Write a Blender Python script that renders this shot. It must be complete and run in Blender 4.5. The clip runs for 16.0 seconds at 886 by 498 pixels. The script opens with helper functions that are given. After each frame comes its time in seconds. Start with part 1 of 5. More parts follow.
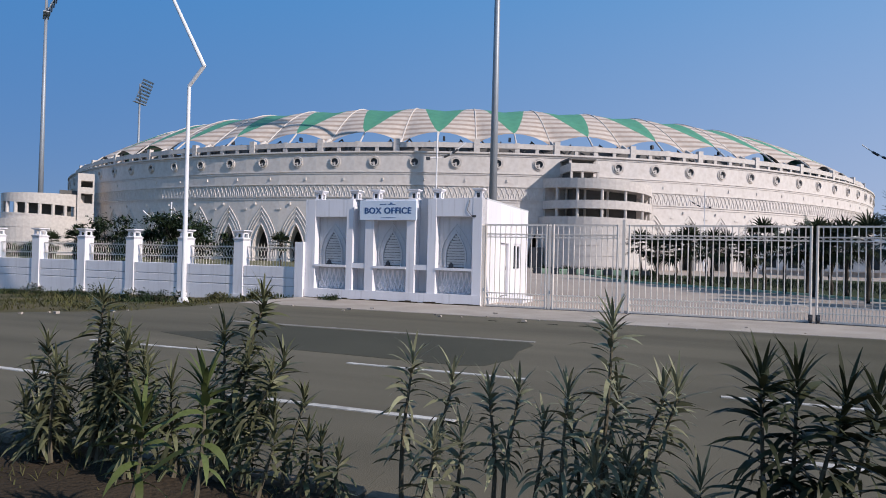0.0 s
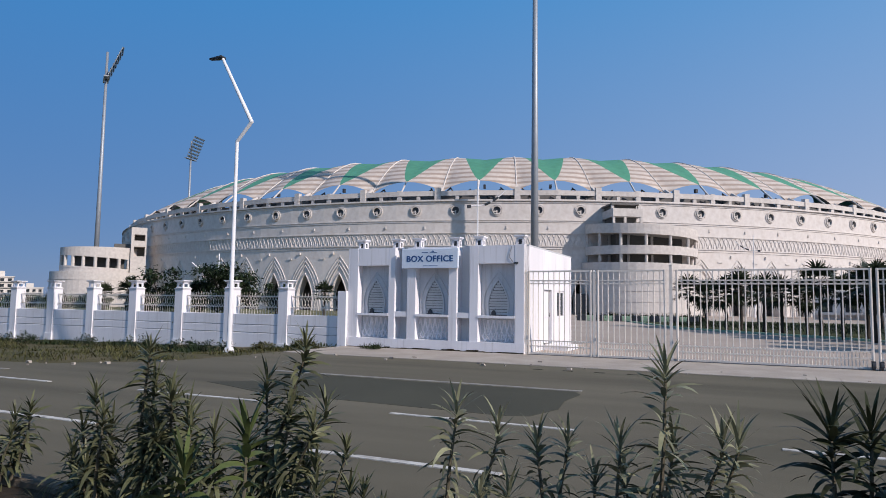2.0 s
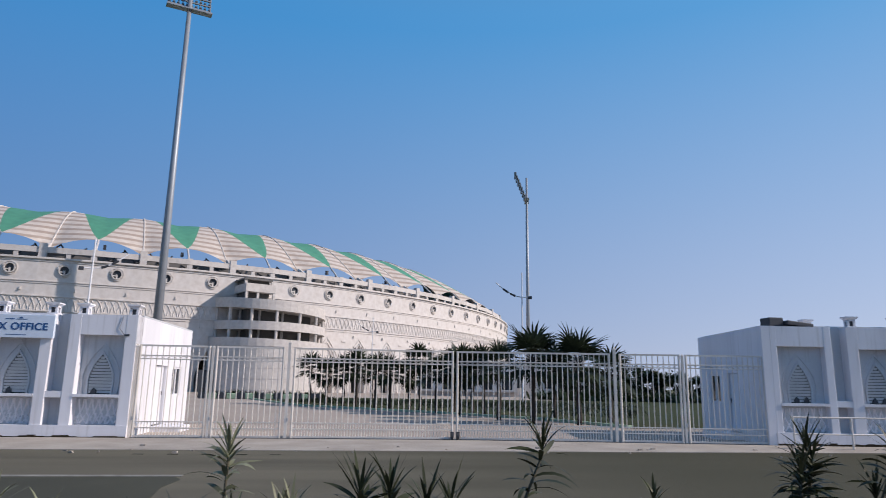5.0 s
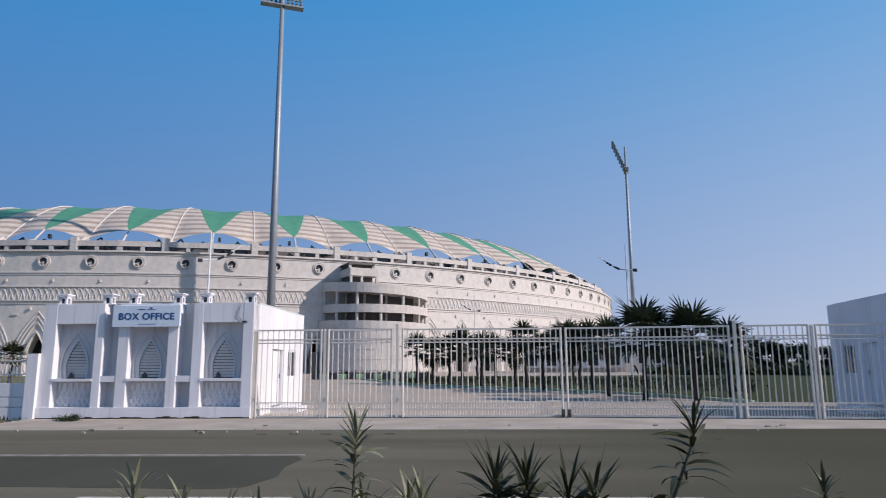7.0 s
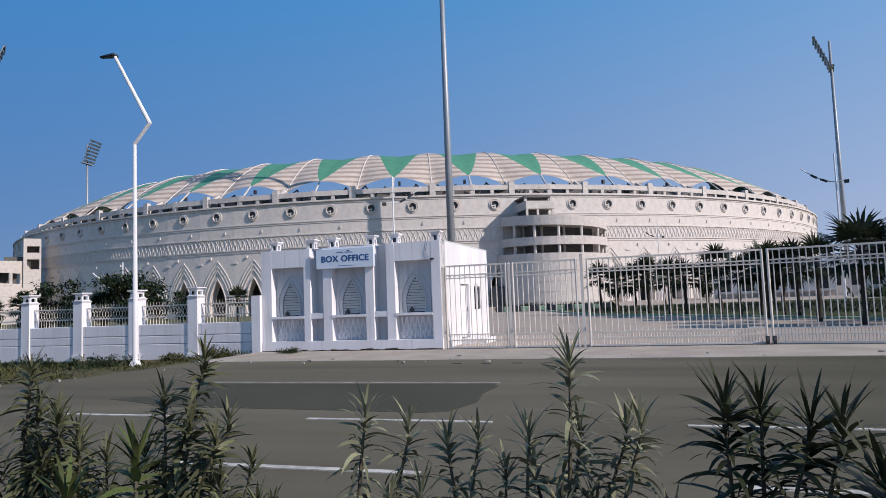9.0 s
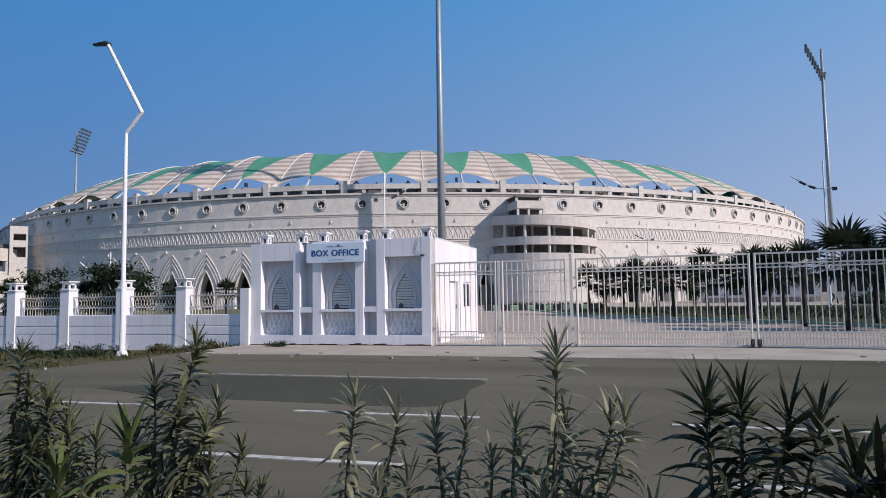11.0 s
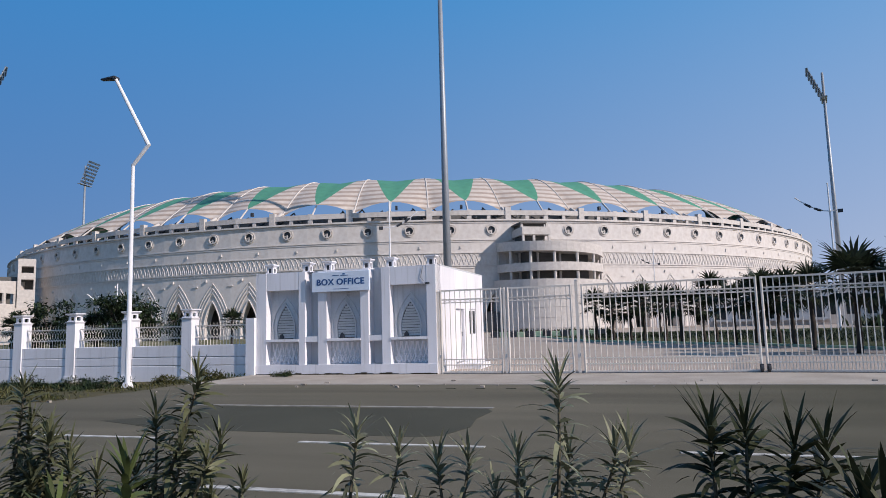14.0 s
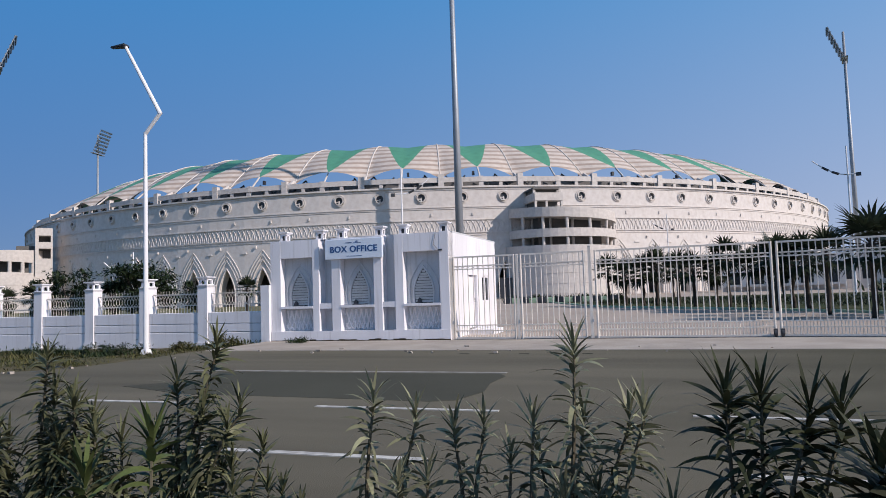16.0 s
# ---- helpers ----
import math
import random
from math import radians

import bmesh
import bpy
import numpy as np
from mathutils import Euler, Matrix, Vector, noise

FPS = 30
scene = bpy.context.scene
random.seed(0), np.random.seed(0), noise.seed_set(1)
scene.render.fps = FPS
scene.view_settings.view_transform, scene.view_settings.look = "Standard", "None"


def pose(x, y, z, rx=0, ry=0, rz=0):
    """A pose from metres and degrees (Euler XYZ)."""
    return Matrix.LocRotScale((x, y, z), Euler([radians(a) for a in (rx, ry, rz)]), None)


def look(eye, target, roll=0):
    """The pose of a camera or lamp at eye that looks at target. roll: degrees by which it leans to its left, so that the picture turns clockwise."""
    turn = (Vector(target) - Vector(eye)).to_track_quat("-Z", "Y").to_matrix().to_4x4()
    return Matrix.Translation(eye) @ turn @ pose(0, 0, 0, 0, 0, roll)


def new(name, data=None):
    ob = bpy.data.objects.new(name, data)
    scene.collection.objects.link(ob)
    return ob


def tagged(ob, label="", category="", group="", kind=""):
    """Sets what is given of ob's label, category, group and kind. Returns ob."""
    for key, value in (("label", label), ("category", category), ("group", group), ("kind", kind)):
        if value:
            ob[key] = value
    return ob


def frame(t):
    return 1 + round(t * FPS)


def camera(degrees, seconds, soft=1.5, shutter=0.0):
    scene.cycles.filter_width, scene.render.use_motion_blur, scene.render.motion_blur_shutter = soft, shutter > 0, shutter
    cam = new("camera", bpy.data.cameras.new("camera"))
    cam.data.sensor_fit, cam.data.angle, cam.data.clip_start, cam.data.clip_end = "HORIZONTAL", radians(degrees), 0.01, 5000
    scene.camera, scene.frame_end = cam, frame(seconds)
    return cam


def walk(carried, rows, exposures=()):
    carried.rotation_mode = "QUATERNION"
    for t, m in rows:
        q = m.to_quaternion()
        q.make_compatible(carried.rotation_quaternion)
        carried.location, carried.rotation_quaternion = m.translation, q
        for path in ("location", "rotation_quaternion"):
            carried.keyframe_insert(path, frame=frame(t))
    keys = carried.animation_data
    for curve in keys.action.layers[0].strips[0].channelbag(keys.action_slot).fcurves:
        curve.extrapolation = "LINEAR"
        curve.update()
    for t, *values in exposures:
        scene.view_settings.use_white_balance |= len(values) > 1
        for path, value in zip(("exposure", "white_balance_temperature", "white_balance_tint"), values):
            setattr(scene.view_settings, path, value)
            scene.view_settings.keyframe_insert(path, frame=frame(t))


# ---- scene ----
SOFT = 0.8
EXPOSURES = [(0.0, -0.08, 6580, 15.5), (1.0, -0.13, 6580, 15.5), (16.0, -0.13, 6580, 15.5)]
DEGREES = 67.83
cam = camera(DEGREES, 16.0, soft=SOFT, shutter=0.12)
# seconds, x, y, z, yaw, pitch, roll
PATH = [
    (0.0, -0.067, -0.015, 1.588, -0.25, 0.62, -1.38),
    (0.5, -0.118, 0.011, 1.589, 4.00, 4.21, -2.52),
    (1.0, -0.131, 0.045, 1.580, 11.18, 4.66, -2.31),
    (1.5, -0.102, 0.049, 1.580, 8.25, 4.42, -1.24),
    (2.0, -0.071, 0.038, 1.581, 3.41, 4.71, -0.79),
    (2.5, -0.046, 0.015, 1.584, 1.55, 5.14, -0.69),
    (3.0, -0.028, -0.027, 1.587, -0.22, 5.79, -0.95),
    (3.5, 0.012, -0.083, 1.590, -4.97, 6.54, -1.23),
    (4.0, 0.074, -0.194, 1.627, -13.39, 8.16, -2.12),
    (4.5, 0.105, -0.216, 1.636, -18.23, 10.80, -0.77),
    (5.0, 0.143, -0.236, 1.601, -27.82, 11.72, -0.90),
    (5.2, 0.176, -0.234, 1.612, -31.50, 12.05, -1.84),
    (5.7, 0.175, -0.170, 1.650, -37.60, 11.50, -2.00),
    (6.2, 0.170, -0.100, 1.640, -35.50, 11.00, -1.20),
    (6.8, 0.135, 0.000, 1.625, -23.50, 9.80, -0.10),
    (7.3, 0.119, 0.079, 1.613, -12.70, 9.63, 0.74),
    (7.5, 0.083, 0.083, 1.607, -8.86, 9.12, 0.73),
    (8.0, 0.029, 0.111, 1.597, -3.86, 8.71, 0.81),
    (8.5, 0.017, 0.105, 1.584, -4.70, 8.02, 0.92),
    (9.0, 0.014, 0.119, 1.589, -3.49, 4.37, 2.20),
    (9.5, 0.010, 0.107, 1.582, -4.19, 4.09, 0.66),
    (9.7, 0.009, 0.104, 1.582, -3.60, 4.26, 0.90),
    (10.4, -0.012, 0.078, 1.576, -3.90, 3.80, 1.00),
    (11.1, 0.002, 0.068, 1.562, -4.50, 4.30, 0.90),
    (11.8, 0.034, 0.077, 1.565, -5.43, 5.48, 0.75),
    (12.0, 0.041, 0.064, 1.569, -7.17, 5.16, 1.07),
    (12.5, 0.039, 0.052, 1.567, -7.49, 5.55, 0.70),
    (13.0, 0.024, 0.033, 1.565, -5.94, 5.61, 0.68),
    (13.5, 0.020, 0.065, 1.563, -4.58, 6.13, 0.63),
    (14.0, 0.030, 0.061, 1.571, -3.87, 6.51, 1.60),
    (14.5, 0.029, 0.055, 1.572, -3.93, 6.50, 1.56),
    (15.0, 0.020, 0.061, 1.573, -3.04, 5.26, 1.55),
    (15.5, 0.020, 0.064, 1.568, -3.64, 3.57, 1.98),
    (16.0, 0.015, 0.060, 1.570, -2.79, 3.65, 1.86),
]
walk(cam, [(t, pose(x, y, z, 90 + pitch, roll, yaw)) for t, x, y, z, yaw, pitch, roll in PATH], EXPOSURES)

# ---- world and sun ----
SUN_AZ, SUN_EL = 122.8, 33.0   # degrees, clockwise from ahead; above the horizon
world = bpy.data.worlds.new("world")
scene.world = world
world.use_nodes = True
wn = world.node_tree.nodes
sky = wn.new("ShaderNodeTexSky")
sky.sky_type = "NISHITA"
sky.sun_disc = False
sky.sun_elevation = radians(SUN_EL)
sky.sun_rotation = radians(SUN_AZ)
sky.air_density, sky.dust_density, sky.ozone_density = 1.0, 0.0, 5.0
wn["Background"].inputs[1].default_value = 0.107
# haze: a blue veil that pales towards the horizon and towards the sun
wl = world.node_tree.links
wc, sep, veil, low, side, dot = (wn.new("ShaderNode" + k) for k in ("TexCoord", "SeparateXYZ", "Mix", "MapRange", "MapRange", "VectorMath"))
wl.new(wc.outputs["Generated"], sep.inputs[0])
low.inputs[1].default_value, low.inputs[2].default_value = 0.0, 0.5
wl.new(sep.outputs[2], low.inputs[0])
dot.operation = "DOT_PRODUCT"
dot.inputs[1].default_value = (math.sin(radians(SUN_AZ)), math.cos(radians(SUN_AZ)), 0.0)
wl.new(wc.outputs["Generated"], dot.inputs[0])
side.inputs[1].default_value, side.inputs[2].default_value = -1.0, 0.55
side.inputs[4].default_value = 0.69
wl.new(dot.outputs["Value"], side.inputs[0])
hor = wn.new("ShaderNodeMix")
hor.data_type = veil.data_type = "RGBA"
hor.inputs[6].default_value, hor.inputs[7].default_value = (0.78, 1.75, 3.95, 1), (7.6, 8.2, 9.7, 1)
wl.new(side.outputs[0], hor.inputs[0])
top = wn.new("ShaderNodeMix")
top.data_type = "RGBA"
high = wn.new("ShaderNodeMix")
high.data_type = "RGBA"
high.inputs[6].default_value, high.inputs[7].default_value = (0.1, 2.3, 5.9, 1), (1.65, 4.8, 8.4, 1)
wl.new(side.outputs[0], high.inputs[0])
wl.new(high.outputs[2], top.inputs[7])
wl.new(low.outputs[0], top.inputs[0])
wl.new(hor.outputs[2], top.inputs[6])
veil.inputs[0].default_value = 0.88
wl.new(sky.outputs[0], veil.inputs[6])
zen, over = wn.new("ShaderNodeMix"), wn.new("ShaderNodeMapRange")
zen.data_type = "RGBA"
over.inputs[1].default_value, over.inputs[2].default_value = 0.52, 0.95
wl.new(sep.outputs[2], over.inputs[0])
wl.new(over.outputs[0], zen.inputs[0])
wl.new(top.outputs[2], zen.inputs[6])
zen.inputs[7].default_value = (1.4, 2.0, 3.0, 1)
wl.new(zen.outputs[2], veil.inputs[7])
wl.new(veil.outputs[2], wn["Background"].inputs[0])
sun = new("sun", bpy.data.lights.new("sun", "SUN"))
sun.data.energy, sun.data.angle, sun.data.color = 5.0, radians(0.6), (1.0, 0.91, 0.81)
az, el = radians(SUN_AZ), radians(SUN_EL)
sun.matrix_world = look((math.sin(az) * math.cos(el) * 300, math.cos(az) * math.cos(el) * 300, math.sin(el) * 300), (0, 0, 0))

# ---- helpers of this scene ----
FRONT = pose(1.25, 21.15, 0, 0, 0, -21)    # the street front: x along it, y inwards
BEND = FRONT @ pose(9.44, 0, 0, 0, 0, -7.5) @ pose(-9.44, 0, 0)     # the front past the middle of the gate
FAR = BEND @ pose(-0.7, 0, 0)             # the second office and what stands about it
STADIUM = (7.7, 229.8, 119.8, 1.92)       # centre x, y, outer radius, bearing of the centre


def box(bm, x0, x1, y0, y1, z0, z1):
    vs = [bm.verts.new((x, y, z)) for z in (z0, z1) for x, y in ((x0, y0), (x1, y0), (x1, y1), (x0, y1))]
    for f in ((0, 3, 2, 1), (4, 5, 6, 7), (0, 1, 5, 4), (1, 2, 6, 5), (2, 3, 7, 6), (3, 0, 4, 7)):
        bm.faces.new([vs[i] for i in f])
    return vs


def tube(bm, points, radii, sides=10, cap=True):
    """A round bar through points, with a radius at each."""
    rings, n = [], len(points)
    pts = [Vector(p) for p in points]
    for i, p in enumerate(pts):
        d = (pts[min(i + 1, n - 1)] - pts[max(i - 1, 0)]).normalized()
        a = d.cross(Vector((0, 0, 1)) if abs(d.z) < 0.9 else Vector((1, 0, 0))).normalized()
        b = d.cross(a)
        r = radii[i] if isinstance(radii, (list, tuple)) else radii
        rings.append([bm.verts.new(p + (a * math.cos(t) + b * math.sin(t)) * r) for t in (2 * math.pi * k / sides for k in range(sides))])
    for q, w in zip(rings, rings[1:]):
        for k in range(sides):
            bm.faces.new((q[k], q[(k + 1) % sides], w[(k + 1) % sides], w[k]))
    if cap:
        bm.faces.new(rings[0][::-1])
        bm.faces.new(rings[-1])


def mesh(name, bm, material, smooth=False):
    bmesh.ops.recalc_face_normals(bm, faces=bm.faces)
    me = bpy.data.meshes.new(name)
    bm.to_mesh(me)
    bm.free()
    me.materials.append(material)
    if smooth:
        me.polygons.foreach_set("use_smooth", [True] * len(me.polygons))
    return me


def part(name, bm, material, parent=None, label="", smooth=False, at=None):
    """One mesh object, under a thing or on its own. bm: a bmesh or a ready mesh."""
    me = mesh(name, bm, material, smooth) if isinstance(bm, bmesh.types.BMesh) else bm
    ob = new(name, me)
    if parent:
        ob.parent = parent
    if at is not None:
        ob.matrix_basis = at
    return tagged(ob, label)


def thing(name, at, label, category, group="", kind=""):
    ob = new(name)
    ob.empty_display_size = 0.3
    ob.matrix_basis = at
    return tagged(ob, label, category, group, kind)


def material(name, color, rough=0.7, other=None, scale=3.0, amount=0.5, fine=60.0, bump=0.15, metal=0.0, dist=0.01, streak=1.0, gloss=0.5):
    """Two tones mixed by coarse stains and a fine grain, with relief."""
    m = bpy.data.materials.new(name)
    m.use_nodes = True
    nt = m.node_tree
    n, l = nt.nodes, nt.links
    b = n["Principled BSDF"]
    b.inputs["Roughness"].default_value, b.inputs["Metallic"].default_value = rough, metal
    b.inputs["Specular IOR Level"].default_value = gloss
    co = n.new("ShaderNodeTexCoord")
    mp = n.new("ShaderNodeMapping")
    mp.inputs["Scale"].default_value = (1, 1, streak)
    l.new(co.outputs["Object"], mp.inputs[0])
    big, small = n.new("ShaderNodeTexNoise"), n.new("ShaderNodeTexNoise")
    big.inputs["Scale"].default_value, small.inputs["Scale"].default_value = scale, fine
    big.inputs["Detail"].default_value, small.inputs["Detail"].default_value = 6, 3
    l.new(mp.outputs[0], big.inputs[0])
    l.new(co.outputs["Object"], small.inputs[0])
    ramp = n.new("ShaderNodeMapRange")
    ramp.inputs[1].default_value, ramp.inputs[2].default_value = 0.35, 0.7
    ramp.inputs[4].default_value = amount
    l.new(big.outputs[0], ramp.inputs[0])
    mix = n.new("ShaderNodeMix")
    mix.data_type = "RGBA"
    mix.inputs[6].default_value = (*color, 1)
    mix.inputs[7].default_value = (*(other or [c * 0.7 for c in color]), 1)
    l.new(ramp.outputs[0], mix.inputs[0])
    grain = n.new("ShaderNodeMix")
    grain.data_type, grain.blend_type = "RGBA", "OVERLAY"
    grain.inputs[0].default_value = 0.25
    l.new(mix.outputs[2], grain.inputs[6])
    l.new(small.outputs[0], grain.inputs[7])
    l.new(grain.outputs[2], b.inputs["Base Color"])
    bp = n.new("ShaderNodeBump")
    bp.inputs["Strength"].default_value, bp.inputs["Distance"].default_value = bump, dist
    l.new(small.outputs[0], bp.inputs["Height"])
    l.new(bp.outputs[0], b.inputs["Normal"])
    return m



M_ASPHALT = material("asphalt", (0.14, 0.127, 0.096), 0.9, (0.092, 0.085, 0.064), 0.3, 1.0, 80, 0.5, gloss=0.12)
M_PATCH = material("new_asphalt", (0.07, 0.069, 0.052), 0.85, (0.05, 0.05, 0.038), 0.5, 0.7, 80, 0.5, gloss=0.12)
# tyre wear runs along the road
M_ASPHALT.node_tree.nodes["Mapping"].inputs["Scale"].default_value = (0.3, 2.2, 1)
# the grey surface passes smoothly into a darker tone outside the gate
nt = M_ASPHALT.node_tree
xyz, wide, dark_mix = nt.nodes.new("ShaderNodeSeparateXYZ"), nt.nodes.new("ShaderNodeMapRange"), nt.nodes.new("ShaderNodeMix")
nt.links.new(nt.nodes["Texture Coordinate"].outputs["Object"], xyz.inputs[0])
nt.links.new(xyz.outputs[0], wide.inputs[0])
wide.interpolation_type = "SMOOTHSTEP"
wide.inputs[1].default_value, wide.inputs[2].default_value = 4.0, 14.0
wide.inputs[4].default_value = 0.85
dark_mix.data_type = "RGBA"
dark_mix.inputs[7].default_value = (0.055, 0.053, 0.034, 1)
src = nt.nodes["Principled BSDF"].inputs["Base Color"].links[0].from_socket
nt.links.new(wide.outputs[0], dark_mix.inputs[0])
nt.links.new(src, dark_mix.inputs[6])
nt.links.new(dark_mix.outputs[2], nt.nodes["Principled BSDF"].inputs["Base Color"])
M_LINE = material("road_paint", (0.56, 0.55, 0.52), 0.7, (0.26, 0.25, 0.24), 6, 0.8, 70, 0.3, gloss=0.12)
M_FAINT = material("worn_paint", (0.3, 0.29, 0.26), 0.8, (0.14, 0.13, 0.12), 3, 0.9, 70, 0.3, gloss=0.12)
M_APRON = material("dusty_concrete", (0.4, 0.36, 0.32), 0.9, (0.28, 0.25, 0.22), 0.8, 0.8, 40, 0.4, gloss=0.12)
M_YARD = material("yard_paving", (0.4, 0.34, 0.295), 0.9, (0.31, 0.262, 0.228), 0.15, 0.8, 30, 0.3, gloss=0.12)
M_WHITE = material("white_paint", (0.79, 0.78, 0.82), 0.55, (0.6, 0.59, 0.62), 0.9, 0.6, 45, 0.12, streak=0.2)
# the white paint darkened: shade of the bay recesses is put into this colour
M_RECESS = material("recess_shade_paint", (0.55, 0.565, 0.6), 0.65, (0.44, 0.46, 0.49), 1.2, 0.6, 45, 0.12, streak=0.2)
M_GATE = material("gate_paint", (0.72, 0.67, 0.62), 0.45, (0.52, 0.46, 0.41), 1.5, 0.5, 60, 0.08)
M_STONE = material("cream_wall", (0.62, 0.58, 0.555), 0.8, (0.52, 0.485, 0.46), 0.06, 0.6, 1.6, 0.1, streak=0.25)
M_CONCRETE = material("ramp_concrete", (0.56, 0.525, 0.5), 0.8, (0.45, 0.42, 0.4), 0.1, 0.6, 2.0, 0.1, streak=0.3)
# concrete darkened: the shade of stand and tower insides is put into its colour
M_SHADE = material("shaded_concrete", (0.12, 0.117, 0.113), 0.9, (0.08, 0.078, 0.075), 0.1, 0.6, 2, 0.1)
M_STEEL = material("galvanised_steel", (0.29, 0.32, 0.36), 0.5, (0.23, 0.255, 0.29), 0.6, 0.5, 20, 0.04, 0.35)
M_POLE = material("pole_paint", (0.74, 0.75, 0.78), 0.45, (0.6, 0.6, 0.62), 0.8, 0.4, 40, 0.05)
# dark metal; also the colour that stands for unlit openings
M_DARK = material("dark_metal_and_voids", (0.035, 0.04, 0.05), 0.5, (0.025, 0.028, 0.035), 1, 0.5, 30, 0.1)
M_LAMP = material("lamp_glass", (0.1, 0.14, 0.18), 0.25, (0.07, 0.1, 0.13), 2, 0.5, 20, 0.05)
M_GREEN = material("green_fabric", (0.075, 0.275, 0.175), 0.6, (0.06, 0.23, 0.145), 0.06, 0.6, 0.8, 0.05)
M_FABRIC = material("white_fabric", (0.58, 0.51, 0.455), 0.6, (0.49, 0.43, 0.385), 0.06, 0.6, 0.8, 0.05)
M_VERGE = material("weedy_earth", (0.12, 0.1, 0.06), 0.95, (0.05, 0.055, 0.026), 0.7, 0.9, 25, 0.8, dist=0.04, gloss=0.12)
M_KERB = material("dirty_kerb", (0.2, 0.17, 0.14), 0.95, (0.11, 0.09, 0.07), 2, 0.9, 30, 0.5, gloss=0.12)
M_SOIL = material("dark_soil", (0.052, 0.04, 0.028), 0.95, (0.025, 0.02, 0.015), 0.8, 0.9, 25, 0.8, dist=0.03, gloss=0.12)
M_LAND = material("scrub_land", (0.16, 0.15, 0.09), 0.95, (0.08, 0.09, 0.045), 0.05, 0.9, 2, 0.5, gloss=0.12)
M_LAWN = material("lawn", (0.035, 0.05, 0.022), 0.95, (0.06, 0.06, 0.03), 0.3, 0.8, 30, 0.8, dist=0.04, gloss=0.12)
M_GLASS = material("dark_glass", (0.02, 0.025, 0.03), 0.12, (0.015, 0.02, 0.024), 1, 0.5, 5, 0.0)
M_KERBG = material("green_kerb_paint", (0.36, 0.5, 0.34), 0.8, (0.22, 0.3, 0.22), 2, 0.7, 40, 0.2)
M_SIGN = material("sign_sheet", (0.66, 0.74, 0.85), 0.4, (0.6, 0.68, 0.79), 1, 0.5, 10, 0.03)
M_BLUE = material("blue_lettering", (0.015, 0.085, 0.25), 0.4, (0.01, 0.05, 0.17), 3, 0.5, 30, 0.03)
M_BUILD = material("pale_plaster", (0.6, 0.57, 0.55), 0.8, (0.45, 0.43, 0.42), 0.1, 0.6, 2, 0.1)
M_TRUNK = material("palm_trunk", (0.04, 0.032, 0.026), 0.95, (0.026, 0.021, 0.018), 2, 0.8, 25, 0.8, dist=0.03)


def weathered(m, strength):
    """Thin grey rain runs down a painted wall, uneven from place to place."""
    n, l = m.node_tree.nodes, m.node_tree.links
    mp, runs, cut, mx = n.new("ShaderNodeMapping"), n.new("ShaderNodeTexNoise"), n.new("ShaderNodeMapRange"), n.new("ShaderNodeMix")
    mp.inputs["Scale"].default_value = (9.0, 9.0, 0.55)
    l.new(n["Texture Coordinate"].outputs["Object"], mp.inputs[0])
    l.new(mp.outputs[0], runs.inputs[0])
    runs.inputs["Scale"].default_value, runs.inputs["Detail"].default_value = 1.0, 5
    cut.inputs[1].default_value, cut.inputs[2].default_value = 0.56, 0.78
    cut.inputs[4].default_value = strength
    l.new(runs.outputs[0], cut.inputs[0])
    mx.data_type, mx.blend_type = "RGBA", "MULTIPLY"
    mx.inputs[7].default_value = (0.6, 0.58, 0.55, 1)
    b = n["Principled BSDF"]
    src = b.inputs["Base Color"].links[0].from_socket
    l.new(cut.outputs[0], mx.inputs[0])
    l.new(src, mx.inputs[6])
    l.new(mx.outputs[2], b.inputs["Base Color"])


weathered(M_WHITE, 0.55)
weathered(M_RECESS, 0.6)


def leafy(name, color, other, back=0.12, rough=0.5):
    """Leaf colour that differs from leaf to leaf, with some light through the blade."""
    m = material(name, color, rough, other, 4.0, 0.5, 60, 0.05, gloss=0.14)
    n, l = m.node_tree.nodes, m.node_tree.links
    geo = n.new("ShaderNodeNewGeometry")
    hsv = n.new("ShaderNodeHueSaturation")
    mr = n.new("ShaderNodeMapRange")
    mr.inputs[3].default_value, mr.inputs[4].default_value = 0.5, 1.4
    b = n["Principled BSDF"]
    src = b.inputs["Base Color"].links[0].from_socket
    l.new(geo.outputs["Random Per Island"], mr.inputs[0])
    l.new(mr.outputs[0], hsv.inputs["Value"])
    l.new(src, hsv.inputs["Color"])
    l.new(hsv.outputs[0], b.inputs["Base Color"])
    tr, add = n.new("ShaderNodeBsdfTranslucent"), n.new("ShaderNodeMixShader")
    l.new(hsv.outputs[0], tr.inputs[0])
    add.inputs[0].default_value = back
    l.new(b.outputs[0], add.inputs[1])
    l.new(tr.outputs[0], add.inputs[2])
    l.new(add.outputs[0], n["Material Output"].inputs[0])
    return m


M_OLEANDER = leafy("oleander_leaf", (0.115, 0.122, 0.066), (0.042, 0.047, 0.026), rough=0.42)
M_DUSKY = leafy("dark_oleander_leaf", (0.045, 0.052, 0.027), (0.024, 0.028, 0.015), rough=0.48)
M_PALE = leafy("young_leaf", (0.09, 0.118, 0.04), (0.055, 0.07, 0.028))
# paler copy of the oleander leaf, sunlight put into the colour
M_SUNLIT = leafy("sunlit_oleander_leaf", (0.22, 0.226, 0.145), (0.085, 0.09, 0.055), rough=0.45)
M_STEM = material("green_stem", (0.075, 0.07, 0.045), 0.8, (0.11, 0.088, 0.06), 8, 0.8, 60, 0.3)
M_PALM = leafy("palm_leaf", (0.028, 0.038, 0.02), (0.018, 0.026, 0.013))
M_TREE = leafy("tree_leaf", (0.03, 0.046, 0.02), (0.02, 0.03, 0.014))
